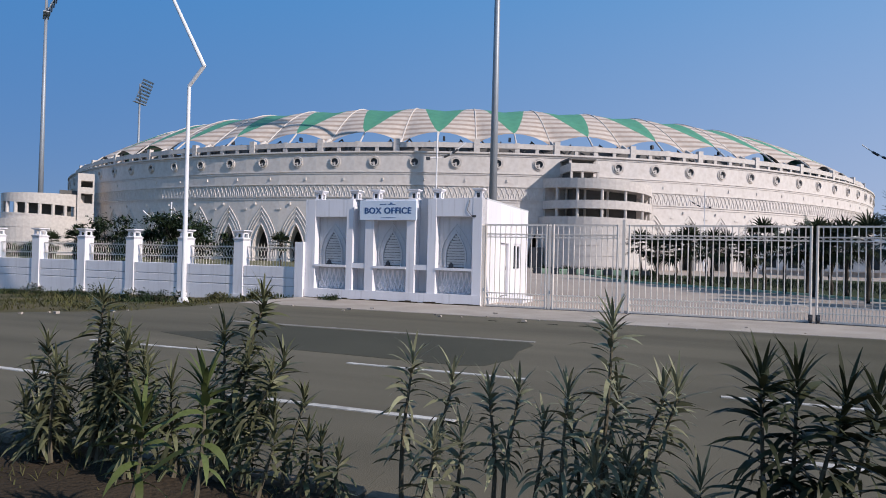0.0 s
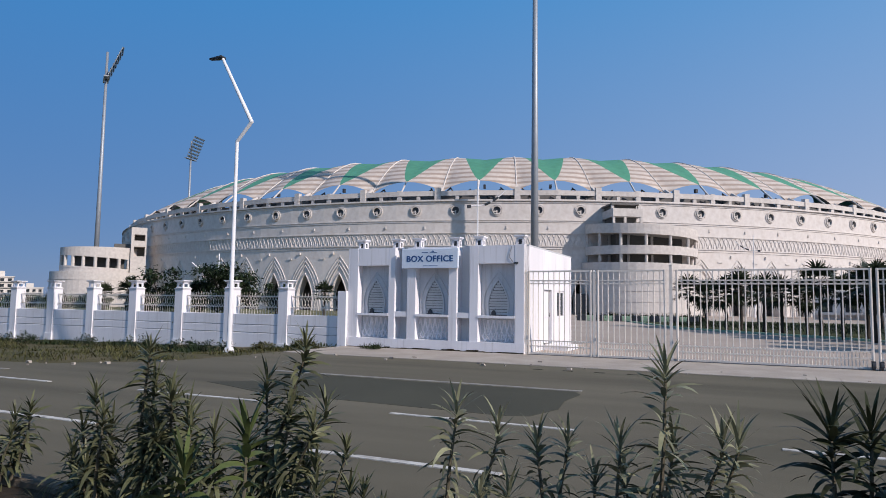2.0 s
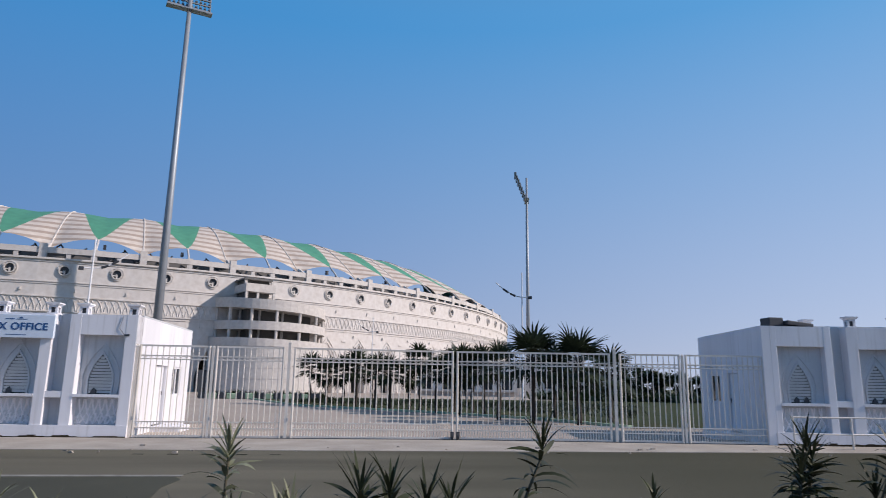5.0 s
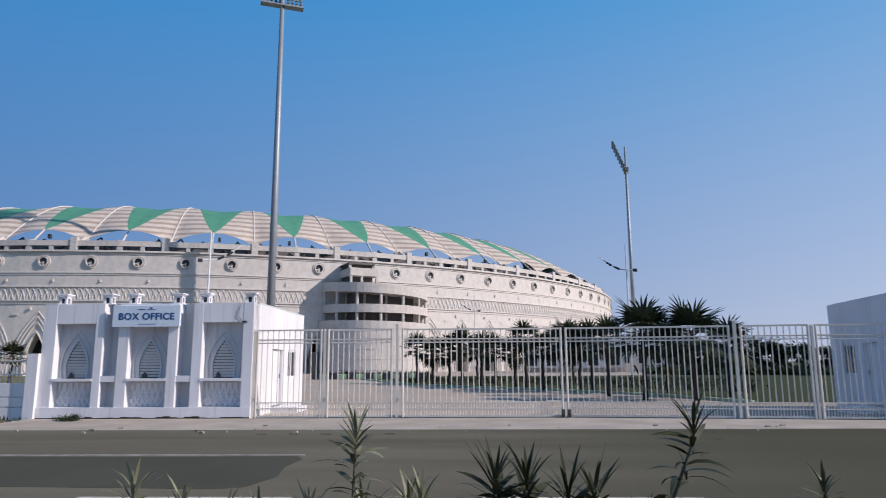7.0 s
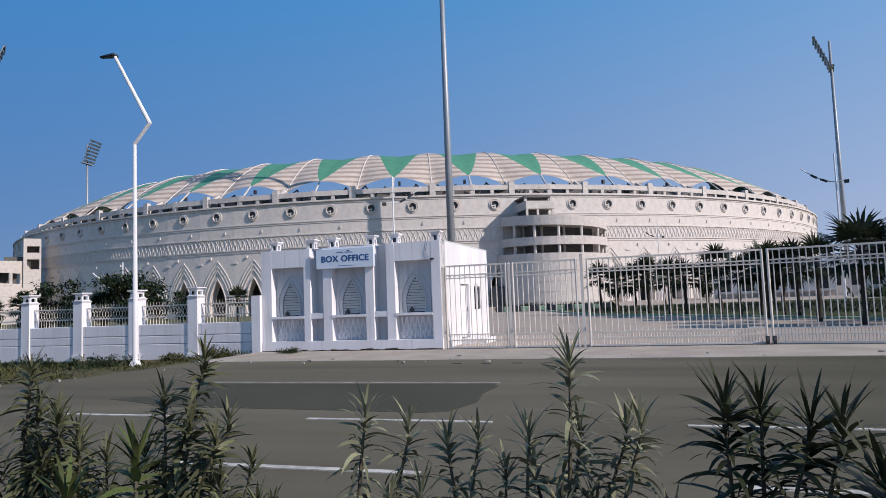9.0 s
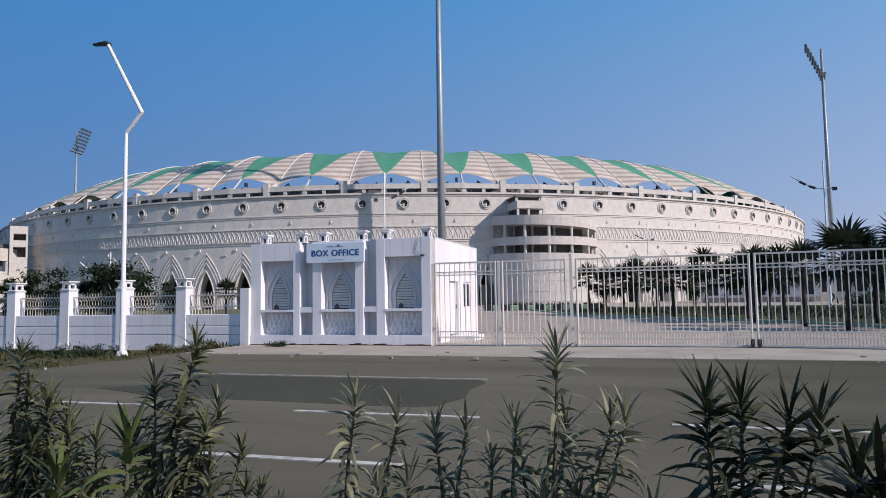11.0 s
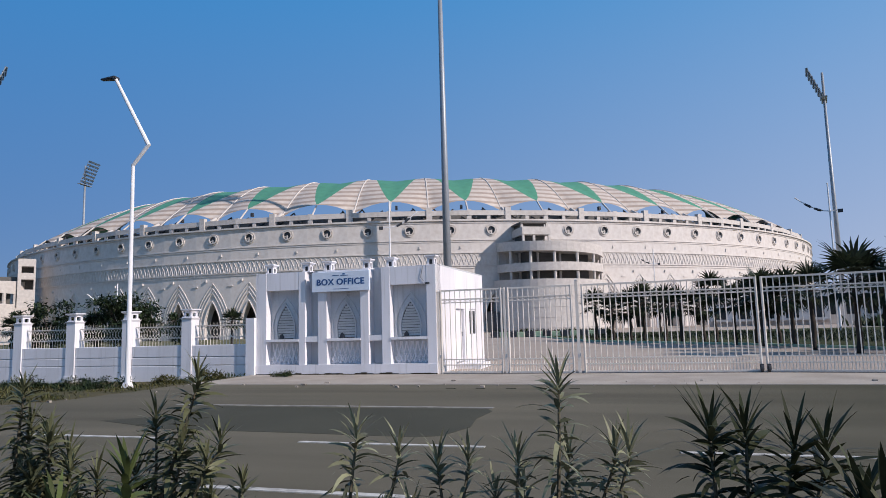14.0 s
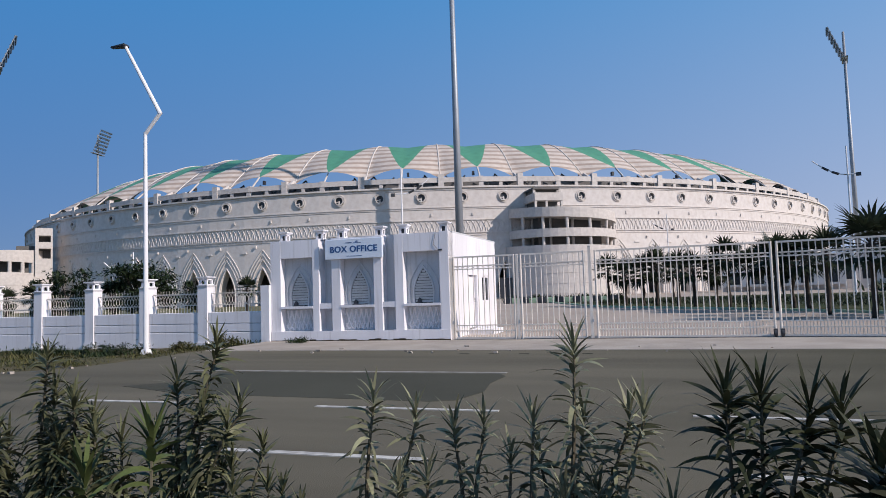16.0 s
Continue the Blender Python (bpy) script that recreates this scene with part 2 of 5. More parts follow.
M_WEED = leafy("weed_leaf", (0.075, 0.08, 0.03), (0.12, 0.095, 0.045), 0.2)

# stripes across the white canopy cloth: purlin shadows put into its colour
nt = M_FABRIC.node_tree
xyz, wave, mr, mx = nt.nodes.new("ShaderNodeSeparateXYZ"), nt.nodes.new("ShaderNodeMath"), nt.nodes.new("ShaderNodeMapRange"), nt.nodes.new("ShaderNodeMix")
tc, mul = nt.nodes.new("ShaderNodeTexCoord"), nt.nodes.new("ShaderNodeMath")
nt.links.new(tc.outputs["Object"], xyz.inputs[0])
mul.operation, wave.operation = "MULTIPLY", "SINE"
mul.inputs[1].default_value = 2 * math.pi / 1.15
nt.links.new(xyz.outputs[2], mul.inputs[0])
nt.links.new(mul.outputs[0], wave.inputs[0])
mr.inputs[1].default_value, mr.inputs[2].default_value = -0.1, 0.5
nt.links.new(wave.outputs[0], mr.inputs[0])
mx.data_type = "RGBA"
mx.blend_type = "MULTIPLY"
mx.inputs[7].default_value = (0.66, 0.6, 0.56, 1)
bs = nt.nodes["Principled BSDF"]
src = bs.inputs["Base Color"].links[0].from_socket
nt.links.new(mr.outputs[0], mx.inputs[0])
nt.links.new(src, mx.inputs[6])
nt.links.new(mx.outputs[2], bs.inputs["Base Color"])

# ---- ground, road, yard ----
def slab(name, outline, z0, z1, mat, label, category):
    """A flat sheet with an edge, its outline in street-front coordinates."""
    bm = bmesh.new()
    top = [bm.verts.new((x, y, z1)) for x, y in outline]
    low = [bm.verts.new((x, y, z0)) for x, y in outline]
    bm.faces.new(top)
    n = len(top)
    for i in range(n):
        bm.faces.new((top[i], low[i], low[(i + 1) % n], top[(i + 1) % n]))
    return tagged(part(name, bm, mat, at=FRONT), label, category, kind="structure")


bm = bmesh.new()
box(bm, -2500, 2500, -2500, 2500, -1.5, -0.6)
tagged(part("ground", bm, M_LAND), "dry scrub land reaching the horizon", "ground", kind="structure")
slab("road", [(-400, -60), (400, -60), (400, -3.45), (-6.9, -3.45), (-6.9, -5.6), (-8.0, -7.9), (-9.6, -9.55), (-13.6, -10.05), (-60, -10.4), (-400, -10.4)], -0.9, 0.0, M_ASPHALT, "worn grey asphalt road with faded markings", "road")
slab("pavement", [(-6.7, -3.45), (60, -3.45), (60, 0.6), (-6.7, 0.6)], -0.9, 0.014, M_APRON, "dusty concrete apron in front of the gate", "pavement")
slab("inner_ground", [(-700, 0.61), (700, 0.61), (700, 700), (-700, 700)], -0.9, 0.0, M_LAND, "dry bare ground inside the boundary wall", "ground")
slab("courtyard", [(-14, 0.62), (60, 0.62), (120, 70), (90, 130), (-40, 130), (-24, 62)], -0.3, 0.02, M_YARD, "pale brown paved courtyard inside the gate", "paving")
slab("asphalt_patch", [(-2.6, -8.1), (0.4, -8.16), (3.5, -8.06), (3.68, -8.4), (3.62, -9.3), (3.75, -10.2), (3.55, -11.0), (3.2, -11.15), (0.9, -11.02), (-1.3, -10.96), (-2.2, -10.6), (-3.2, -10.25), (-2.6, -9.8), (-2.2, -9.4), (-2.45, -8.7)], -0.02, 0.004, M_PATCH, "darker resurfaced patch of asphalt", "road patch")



def dash(s0, s1, d, w, mat, label):
    slab("lane_marking", [(s0, d - w / 2), (s1, d - w / 2), (s1, d + w / 2), (s0, d + w / 2)], -0.01, 0.011, mat, label, "lane marking")


for k in range(-8, 9):
    dash(1.6 + 5.4 * k, 4.25 + 5.4 * k, -14.25, 0.1, M_LINE, "white painted lane dash, slightly worn")
    dash(1.7 + 5.0 * k, 4.35 + 5.0 * k, -11.75, 0.09, M_LINE, "white painted lane dash, slightly worn")
dash(-3.4, 3.6, -7.95, 0.16, M_FAINT, "faded white edge line on asphalt")
dash(-70, -8.5, -10.75, 0.12, M_FAINT, "faded white edge line beside the verge")
# rumble marks before the gate
for k in range(5):
    slab("patch_mark", [(1.6 + 0.75 * k, -4.4), (1.85 + 0.75 * k, -4.42), (1.83 + 0.75 * k, -4.31), (1.6 + 0.75 * k, -4.3)], -0.01, 0.009, M_PATCH, "short dark tar mark on the road", "road mark")

# raised planting strip with a kerb, in the foreground
bm = bmesh.new()
rnd = random.Random(4)
cols = 120
grid = []
for j in range(9):
    row = []
    for i in range(cols + 1):
        x, y = -20 + i * 0.4, -16.66 - j * 0.34
        row.append(bm.verts.new((x, y, 0.09 + 0.05 * noise.noise((x * 1.7, y * 1.7, 0)) + 0.05 * math.sin(math.pi * j / 8))))
    grid.append(row)
for a, b in zip(grid, grid[1:]):
    for i in range(cols):
        bm.faces.new((a[i], a[i + 1], b[i + 1], b[i]))
tagged(part("planting_soil", bm, M_SOIL, at=FRONT, smooth=True), "dry brown soil of a roadside planting strip", "soil", kind="structure")
kerb = thing("kerb", FRONT, "low concrete kerb along the planting strip", "kerb", kind="structure")
bm = bmesh.new()
box(bm, 0, 0.98, -0.14, 0, -0.2, 0.13)
bmesh.ops.bevel(bm, geom=[e for e in bm.edges], offset=0.02, segments=1, affect="EDGES")
stone = mesh("kerb_stone", bm, M_KERB)
for i in range(44):
    part("kerb_stone", stone, M_KERB, kerb, at=pose(-19.5 + i, -16.5, rnd.uniform(-0.012, 0.012), 0, 0, rnd.uniform(-0.5, 0.5)))

# weedy verge on the far side, left of the ticket office
bm = bmesh.new()
VERGE = [(-60, -11.0), (-13.4, -10.6), (-9.2, -10.1), (-7.4, -8.2), (-6.2, -5.4), (-6.4, -3.6), (-6.75, -3.4), (-6.75, 0.1), (-60, 0.1)]
def verge_edge(s):
    for (a, b), (c, d) in zip(VERGE[:5], VERGE[1:5]):
        if a <= s <= c:
            return b + (d - b) * (s - a) / (c - a)
    return -3.5
def verge_drop(s, d):
    """How far the verge lies below the road: it falls towards the wall, more so further along."""
    e, u = verge_edge(min(s, -6.2)), max(0.0, -6.8 - s)
    t = min(1.0, max(0.0, ((d - e) / (0.3 - e) - 0.1) / 0.6))
    return min(0.46, 0.2 * min(1.0, u / 2.5) + 0.011 * u) * t * t * (3 - 2 * t)


rows = []
for i in range(140):
    s = -60 + i * 0.383
    e = verge_edge(min(s, -6.2))
    rows.append([bm.verts.new((s, e + (0.3 - e) * j / 10, ((-0.06 if j == 0 else 0.05) + 0.06 * noise.noise((s, j * 0.7, 3))) * min(1.0, (-6.76 - s) / 1.6) - 0.03 * max(0.0, 1 + (s + 6.76) / 0.4) - verge_drop(s, e + (0.3 - e) * j / 10))) for j in range(11)])
for a, b in zip(rows, rows[1:]):
    for j in range(10):
        bm.faces.new((a[j], b[j], b[j + 1], a[j + 1]))
tagged(part("verge", bm, M_VERGE, at=FRONT, smooth=True), "uneven earth verge along the boundary wall", "verge", kind="structure")
# lawn behind the gate with painted kerb
slab("lawn", [(-8, 58), (2.2, 29.2), (6.5, 24.0), (11, 19.0), (15.3, 12.5), (17.5, 6.2), (60, 4), (75, 60)], -0.2, 0.06, M_LAWN, "dark lawn behind a painted kerb", "lawn")
kerb2 = thing("painted_kerb", FRONT, "low green and white painted kerb round the lawn", "kerb", kind="structure")
line = [(-8, 58), (2.2, 29.2), (6.5, 24.0), (11, 19.0), (15.3, 12.5), (17.5, 6.2)]
k = 0
for (a, b), (c, d) in zip(line, line[1:]):
    n = max(1, round(math.hypot(c - a, d - b) / 1.0))
    for i in range(n):
        x, y = a + (c - a) * i / n, b + (d - b) * i / n
        bm = bmesh.new()
        box(bm, 0, math.hypot(c - a, d - b) / n - 0.02, -0.1, 0.1, -0.1, 0.14)
        part("kerb_stone", bm, M_KERBG, kerb2, at=pose(x, y, 0, 0, 0, math.degrees(math.atan2(d - b, c - a))))
        k += 1

# low barrier blocks at the far side of the courtyard
barrier = thing("barrier_row", FRONT @ pose(-9.2, 47.6, 0.02), "row of low dark and pale green barrier blocks", "barrier", kind="structure")
bm = bmesh.new()
box(bm, 0, 0.86, -0.2, 0.2, 0, 0.62)
bmesh.ops.bevel(bm, geom=list(bm.edges), offset=0.04, segments=1, affect="EDGES")
block_a = mesh("block", bm, M_DARK)
bm = bmesh.new()
box(bm, 0, 0.86, -0.18, 0.18, 0, 0.55)
bmesh.ops.bevel(bm, geom=list(bm.edges), offset=0.04, segments=1, affect="EDGES")
block_b = mesh("block", bm, M_KERBG)
for k in range(13):
    part("block", block_b if k % 2 else block_a, None, barrier, at=pose(0.9 * k, 0, 0))

# litter and small stones along the road edges
bm = bmesh.new()
q = random.Random(21)
for k in range(70):
    if k % 2:
        x, y = q.uniform(-30, -6), 0
        y = verge_edge(min(x, -6.2)) + q.uniform(-0.3, 0.8)
    else:
        x, y = q.uniform(-6, 30), -3.5 + q.gauss(0, 0.5)
    r = q.uniform(0.015, 0.06)
    vs = box(bm, x - r, x + r, y - r * 0.7, y + r * 0.7, 0.0, 0.02 + r * 0.6)
    for v in vs:
        v.co.x += q.uniform(-r, r) * 0.4
        v.co.y += q.uniform(-r, r) * 0.4
tagged(part("loose_stones", bm, M_APRON, at=FRONT), "scattered pale stones and litter by the road edge", "stones", kind="stuff")

# ---- ticket offices ----
M_SLAT = material("slat_paint", (0.52, 0.54, 0.56), 0.5, (0.4, 0.42, 0.44), 3, 0.6, 40, 0.1)
def lantern(bm, x, y, z, w=0.3, h=0.3):
    """A little open lantern with a flared cap."""
    box(bm, x - w * 0.5, x + w * 0.5, y - w * 0.5, y + w * 0.5, z, z + 0.04)
    q = w * 0.42
    for sx in (-1, 1):
        for sy in (-1, 1):
            a, b = sorted((x + sx * q, x + sx * (q - 0.065))), sorted((y + sy * q, y + sy * (q - 0.065)))
            box(bm, a[0], a[1], b[0], b[1], z + 0.04, z + h - 0.06)
    box(bm, x - q, x + q, y - q, y + q, z + h - 0.1, z + h - 0.06)
    vs = box(bm, x - q, x + q, y - q, y + q, z + h - 0.06, z + h)
    for v in vs[4:]:
        v.co.x = x + (v.co.x - x) * 1.5
        v.co.y = y + (v.co.y - y) * 1.5
    vs = box(bm, x - q * 1.5, x + q * 1.5, y - q * 1.5, y + q * 1.5, z + h, z + h + 0.035)


def arch(w, z0, z1, n=9):
    """Half outline of a pointed arch: from the foot at z0 up to the tip."""
    spring = z0 + (z1 - z0) * 0.3
    pts = [(w * 0.93, z0), (w, spring)]
    for i in range(1, n):
        t = i / (n - 1)
        pts.append((w * (1 - t ** 1.9), spring + (z1 - spring) * t))
    return pts


def arch_rim(bm, x, half, y0, y1, wide):
    """A moulding that follows a pointed arch on both sides."""
    for sx in (-1, 1):
        prev = None
        for i, (a, z) in enumerate(half):
            d = Vector((half[min(i + 1, len(half) - 1)][0] - half[max(i - 1, 0)][0], half[min(i + 1, len(half) - 1)][1] - half[max(i - 1, 0)][1])).normalized()
            o = (a + d.y * wide, z - d.x * wide)
            if i == len(half) - 1:
                o = (0, z + wide * 1.9)
            ring = [bm.verts.new((x + sx * p[0], y, p[1])) for p, y in (((a, z), y1), ((a, z), y0), (o, y0), (o, y1))]
            if prev:
                for k in range(4):
                    bm.faces.new((prev[k], prev[(k + 1) % 4], ring[(k + 1) % 4], ring[k]))
            prev = ring


BAYS = [(-6.17, -4.93), (-3.86, -2.64), (-1.57, -0.32)]
WIDE_BAYS = [(-6.34, -4.9)] + BAYS[1:]     # of the office without a sign


def ticket_office(at, label, sign, door_left):
    """A small flat-roofed booth with three pointed windows on its front (y = 0)."""
    ob = thing("ticket_office", at, label, "ticket office")
    T = 3.48
    bays = BAYS if sign else WIDE_BAYS
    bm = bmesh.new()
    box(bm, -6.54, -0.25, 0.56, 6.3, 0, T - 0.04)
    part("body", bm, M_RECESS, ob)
    sd = door_left
    # side walls, with openings for the door and the window
    for side, x0, x1 in (("near", -0.25, 0.0), ("far", -6.56, -6.54)):
        if (side == "near") != sd:
            for a, b, lo, hi in ((0.0, 2.2, 0, T), (2.2, 3.36, 2.12, T), (3.36, 4.1, 0, T), (4.1, 5.2, 2.12, T), (4.1, 5.2, 0, 1.12), (5.2, 6.32, 0, T)):
                bm = bmesh.new()
                box(bm, x0 if side == "near" else -6.79, x1 if side == "near" else -6.54, a, b, lo, hi)
                part("side_wall", bm, M_WHITE, ob)
        else:
            bm = bmesh.new()
            box(bm, x0 if side == "near" else -6.58, x1, 0.0, 6.32, 0, T)
            part("side_wall", bm, M_WHITE, ob)
    X = 0.0 if not sd else -6.79
    g = -1 if not sd else 1
    bm = bmesh.new()
    box(bm, *sorted((X + g * 0.09, X + g * 0.14)), 2.24, 3.32, 0.25, 2.1)
    door = part("door", bm, M_WHITE, ob, "white painted side door")
    for a, b, lo, hi in ((2.36, 3.2, 0.4, 1.0), (2.36, 3.2, 1.15, 1.95)):
        bm = bmesh.new()
        box(bm, *sorted((X + g * 0.07, X + g * 0.092)), a, b, lo, hi)
        part("door_panel", bm, M_WHITE, door)
    bm = bmesh.new()
    tube(bm, [(X + g * 0.05, 3.2, 1.15), (X + g * 0.05, 3.2, 1.3)], 0.015, 6)
    part("handle", bm, M_DARK, door, "dark door handle")
    bm = bmesh.new()
    box(bm, *sorted((X - g * 0.9, X)), 2.1, 3.5, 0.03, 0.22)
    part("step", bm, M_WHITE, ob)
    window = part("window", (lambda b: (box(b, *sorted((X + g * 0.06, X + g * 0.08)), 4.1, 5.2, 1.12, 2.12), b)[1])(bmesh.new()), M_GLASS, ob, "dark glazed side window")
    for a, b, lo, hi in ((4.1, 4.18, 1.12, 2.12), (5.12, 5.2, 1.12, 2.12), (4.6, 4.7, 1.12, 2.12), (4.18, 5.12, 1.12, 1.19), (4.18, 5.12, 2.05, 2.12)):
        part("window_frame", (lambda q: (box(q, *sorted((X + g * 0.03, X + g * 0.059)), a, b, lo, hi), q)[1])(bmesh.new()), M_WHITE, window)
    # roof slab and parapet
    bm = bmesh.new()
    box(bm, -6.6, 0.003, 0.5, 6.35, T, T + 0.05)
    part("roof", bm, M_RECESS, ob, "flat roof with stained edge")
    # front: plinth, piers, beams
    bm = bmesh.new()
    box(bm, -6.56, 0.004, -0.03, 0.56, 0, 0.37)
    part("plinth", bm, M_WHITE, ob)
    bm = bmesh.new()
    for i in range(30):
        x = -6.56 + i * 0.2188
        box(bm, x, x + 0.2188, -0.05, -0.031, 0.02, 0.06 + 0.09 * abs(noise.noise((x * 2.3, 0.5, 0))))
    part("dirt_line", bm, M_SOIL, ob, "dark dirt line along the foot")
    for a, b in ((-6.54, bays[0][0]), (bays[0][1], -4.67), (-4.2, -3.86), (-2.64, -2.33), (-1.88, -1.57), (-0.32, 0.0)):
        bm = bmesh.new()
        box(bm, a, b, 0.0 if b < 0 else -0.002, 0.56, 0.37, T)
        bmesh.ops.bevel(bm, geom=[e for e in bm.edges if abs(e.verts[0].co.z - e.verts[1].co.z) > 1], offset=0.012, segments=1, affect="EDGES")
        part("pier", bm, M_WHITE, ob)
    for (a, b), z in zip(bays, (2.88, 2.82, 2.9)):
        bm = bmesh.new()
        box(bm, a, b, 0.004, 0.556, z, T - 0.004)
        part("beam", bm, M_WHITE, ob)
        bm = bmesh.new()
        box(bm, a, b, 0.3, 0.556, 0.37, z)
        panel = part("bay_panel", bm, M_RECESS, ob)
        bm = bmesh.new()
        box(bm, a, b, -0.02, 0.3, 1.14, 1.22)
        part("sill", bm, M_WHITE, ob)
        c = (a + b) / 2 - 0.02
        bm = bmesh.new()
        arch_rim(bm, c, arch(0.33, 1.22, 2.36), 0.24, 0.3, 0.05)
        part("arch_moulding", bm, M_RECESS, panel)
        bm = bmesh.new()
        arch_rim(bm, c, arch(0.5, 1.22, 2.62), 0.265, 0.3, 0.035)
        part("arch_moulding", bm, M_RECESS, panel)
        # dark sheet coloured for the shade behind the slats, then the slats
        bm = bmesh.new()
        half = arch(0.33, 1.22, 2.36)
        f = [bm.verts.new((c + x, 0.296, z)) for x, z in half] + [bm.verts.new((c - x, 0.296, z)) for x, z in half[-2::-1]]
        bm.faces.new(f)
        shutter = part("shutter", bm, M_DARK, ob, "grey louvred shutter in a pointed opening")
        for i in range(12):
            z = 1.25 + i * 0.088
            hw = 0.325
            for (x0, z0), (x1, z1) in zip(half, half[1:]):
                if z0 <= z + 0.05 <= z1:
                    hw = x0 + (x1 - x0) * (z + 0.05 - z0) / (z1 - z0) - 0.012
            if hw < 0.05:
                continue
            bm = bmesh.new()
            vs = box(bm, c - hw, c + hw, 0.27, 0.28, z, z + 0.075)
            for v in vs:
                v.co.y += (z - v.co.z) * 0.25 + 0.012
            part("slat", bm, M_SLAT, shutter)
        # counter objects: small solid dark blocks with pointed tops
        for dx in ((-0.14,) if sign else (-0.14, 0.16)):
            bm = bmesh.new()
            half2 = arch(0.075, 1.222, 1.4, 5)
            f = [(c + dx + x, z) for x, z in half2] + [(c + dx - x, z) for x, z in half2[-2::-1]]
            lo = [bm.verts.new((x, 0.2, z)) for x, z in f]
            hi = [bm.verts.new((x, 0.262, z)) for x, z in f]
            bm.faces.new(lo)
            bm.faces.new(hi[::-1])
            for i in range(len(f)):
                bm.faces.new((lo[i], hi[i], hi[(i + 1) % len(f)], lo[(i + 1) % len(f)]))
            part("counter_block", bm, M_DARK, shutter, "small dark pointed block")
        # interlaced relief below the sill
        bm = bmesh.new()
        n = 7
        for i in range(-2, n):
            for sg in (-1, 1):
                pts = []
                for t in range(8):
                    x = a + 0.06 + (b - a - 0.12) * (i + 0.5) / (n - 1) + sg * 0.26 * (1 - (1 - t / 7) ** 2)
                    if a + 0.02 < x < b - 0.02:
                        pts.append((x, 0.295, 0.4 + 0.68 * t / 7))
                if len(pts) > 2:
                    tube(bm, pts, 0.026, 4, False)
        tagged(part("relief", bm, M_WHITE, panel), kind="stuff")
        bm = bmesh.new()
        for k in range(4):
            x = a + (b - a) * (0.3 + 0.13 * k)
            tube(bm, [(x, 0.27, 0.39), (x + 0.06, 0.27, 0.7)], [0.03, 0.018], 5)
        tagged(part("relief", bm, M_WHITE, panel), kind="stuff")
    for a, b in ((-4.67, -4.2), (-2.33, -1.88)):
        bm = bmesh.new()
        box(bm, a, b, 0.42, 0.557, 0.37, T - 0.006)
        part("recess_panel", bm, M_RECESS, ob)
        bm = bmesh.new()
        box(bm, a, b, 0.01, 0.42, 1.12, 1.3)
        part("sill", bm, M_WHITE, ob)
    for x, y in ((-6.15, 0.3), (-4.72, 0.3 if sign else 1.5), (-3.9, 0.3), (-2.48, 0.3), (-1.62, 0.3), (-0.2, 0.3))[0 if sign else 1:]:
        bm = bmesh.new()
        lantern(bm, x, y, T - 0.002)
        lamp_box = part("lantern", bm, M_WHITE, ob, "small white lantern finial")
        # dark inner box: the shadowed inside of the lantern, put into colour
        bm = bmesh.new()
        box(bm, x - 0.075, x + 0.075, y - 0.075, y + 0.075, T + 0.036, T + 0.2)
        part("lantern_shade_box", bm, M_DARK, lamp_box, "dark box for the shade inside the lantern")
    if sign:
        bm = bmesh.new()
        box(bm, -4.37, -2.26, -0.1, -0.004, 2.76, 3.42)
        bmesh.ops.bevel(bm, geom=list(bm.edges), offset=0.01, segments=1, affect="EDGES")
        board = part("sign_board", bm, M_SIGN, ob, "pale blue sign board with dark blue lettering")
        cu = bpy.data.curves.new("lettering", "FONT")
        cu.body, cu.size, cu.extrude, cu.align_x, cu.align_y = "BOX OFFICE", 0.285, 0.002, "CENTER", "CENTER"
        cu.space_character = 1.08
        tx = new("lettering", cu)
        tx.matrix_basis = pose(-3.31, -0.104, 3.07, 90, 0, 0)
        bpy.context.view_layer.update()
        me = bpy.data.meshes.new_from_object(tx.evaluated_get(bpy.context.evaluated_depsgraph_get()))
        w = max(v.co.x for v in me.vertices) - min(v.co.x for v in me.vertices)
        for v in me.vertices:
            v.co.x *= 1.72 / w
        bpy.data.objects.remove(tx)
        thick = bmesh.new()
        for dx, dz in ((-0.012, 0), (0, 0), (0.012, 0), (-0.006, 0.007), (0.006, -0.007)):
            copy = bmesh.new()
            copy.from_mesh(me)
            bmesh.ops.translate(copy, verts=copy.verts, vec=(dx, dz, 0.0004 * (dx * 100 + dz * 40)))
            flat = bpy.data.meshes.new("stroke")
            copy.to_mesh(flat)
            copy.free()
            thick.from_mesh(flat)
            bpy.data.meshes.remove(flat)
        thick.to_mesh(me)
        thick.free()
        me.materials.clear()
        me.materials.append(M_BLUE)
        part("lettering", me, M_BLUE, board, "dark blue capital letters", at=pose(-3.31, -0.104, 3.07, 90, 0, 0))
        for a, b, z, h in ((-3.6, -3.36, 3.28, 0.022), (-3.3, -3.02, 3.275, 0.016), (-3.22, -3.14, 3.31, 0.04), (-3.55, -3.0, 2.84, 0.012)):
            bm = bmesh.new()
            box(bm, a, b, -0.106, -0.1, z, z + h)
            part("emblem", bm, M_BLUE, board)
    bm = bmesh.new()
    tube(bm, [(-0.42, -0.01, 3.44), (-0.5, -0.012, 3.1), (-0.36, -0.012, 2.93)], 0.007, 5)
    part("cable", bm, M_DARK, ob, "thin dark cable down the front")
    bm = bmesh.new()
    box(bm, -0.34, -0.2, -0.04, 0, 2.88, 2.93)
    part("bracket", bm, M_DARK, ob)
    return ob


ticket_office(FRONT @ pose(0, 0, -0.03) @ Matrix.Diagonal((1, 1, 1.01, 1)), "white flat-roofed ticket office with pointed louvred windows and a sign", True, False)
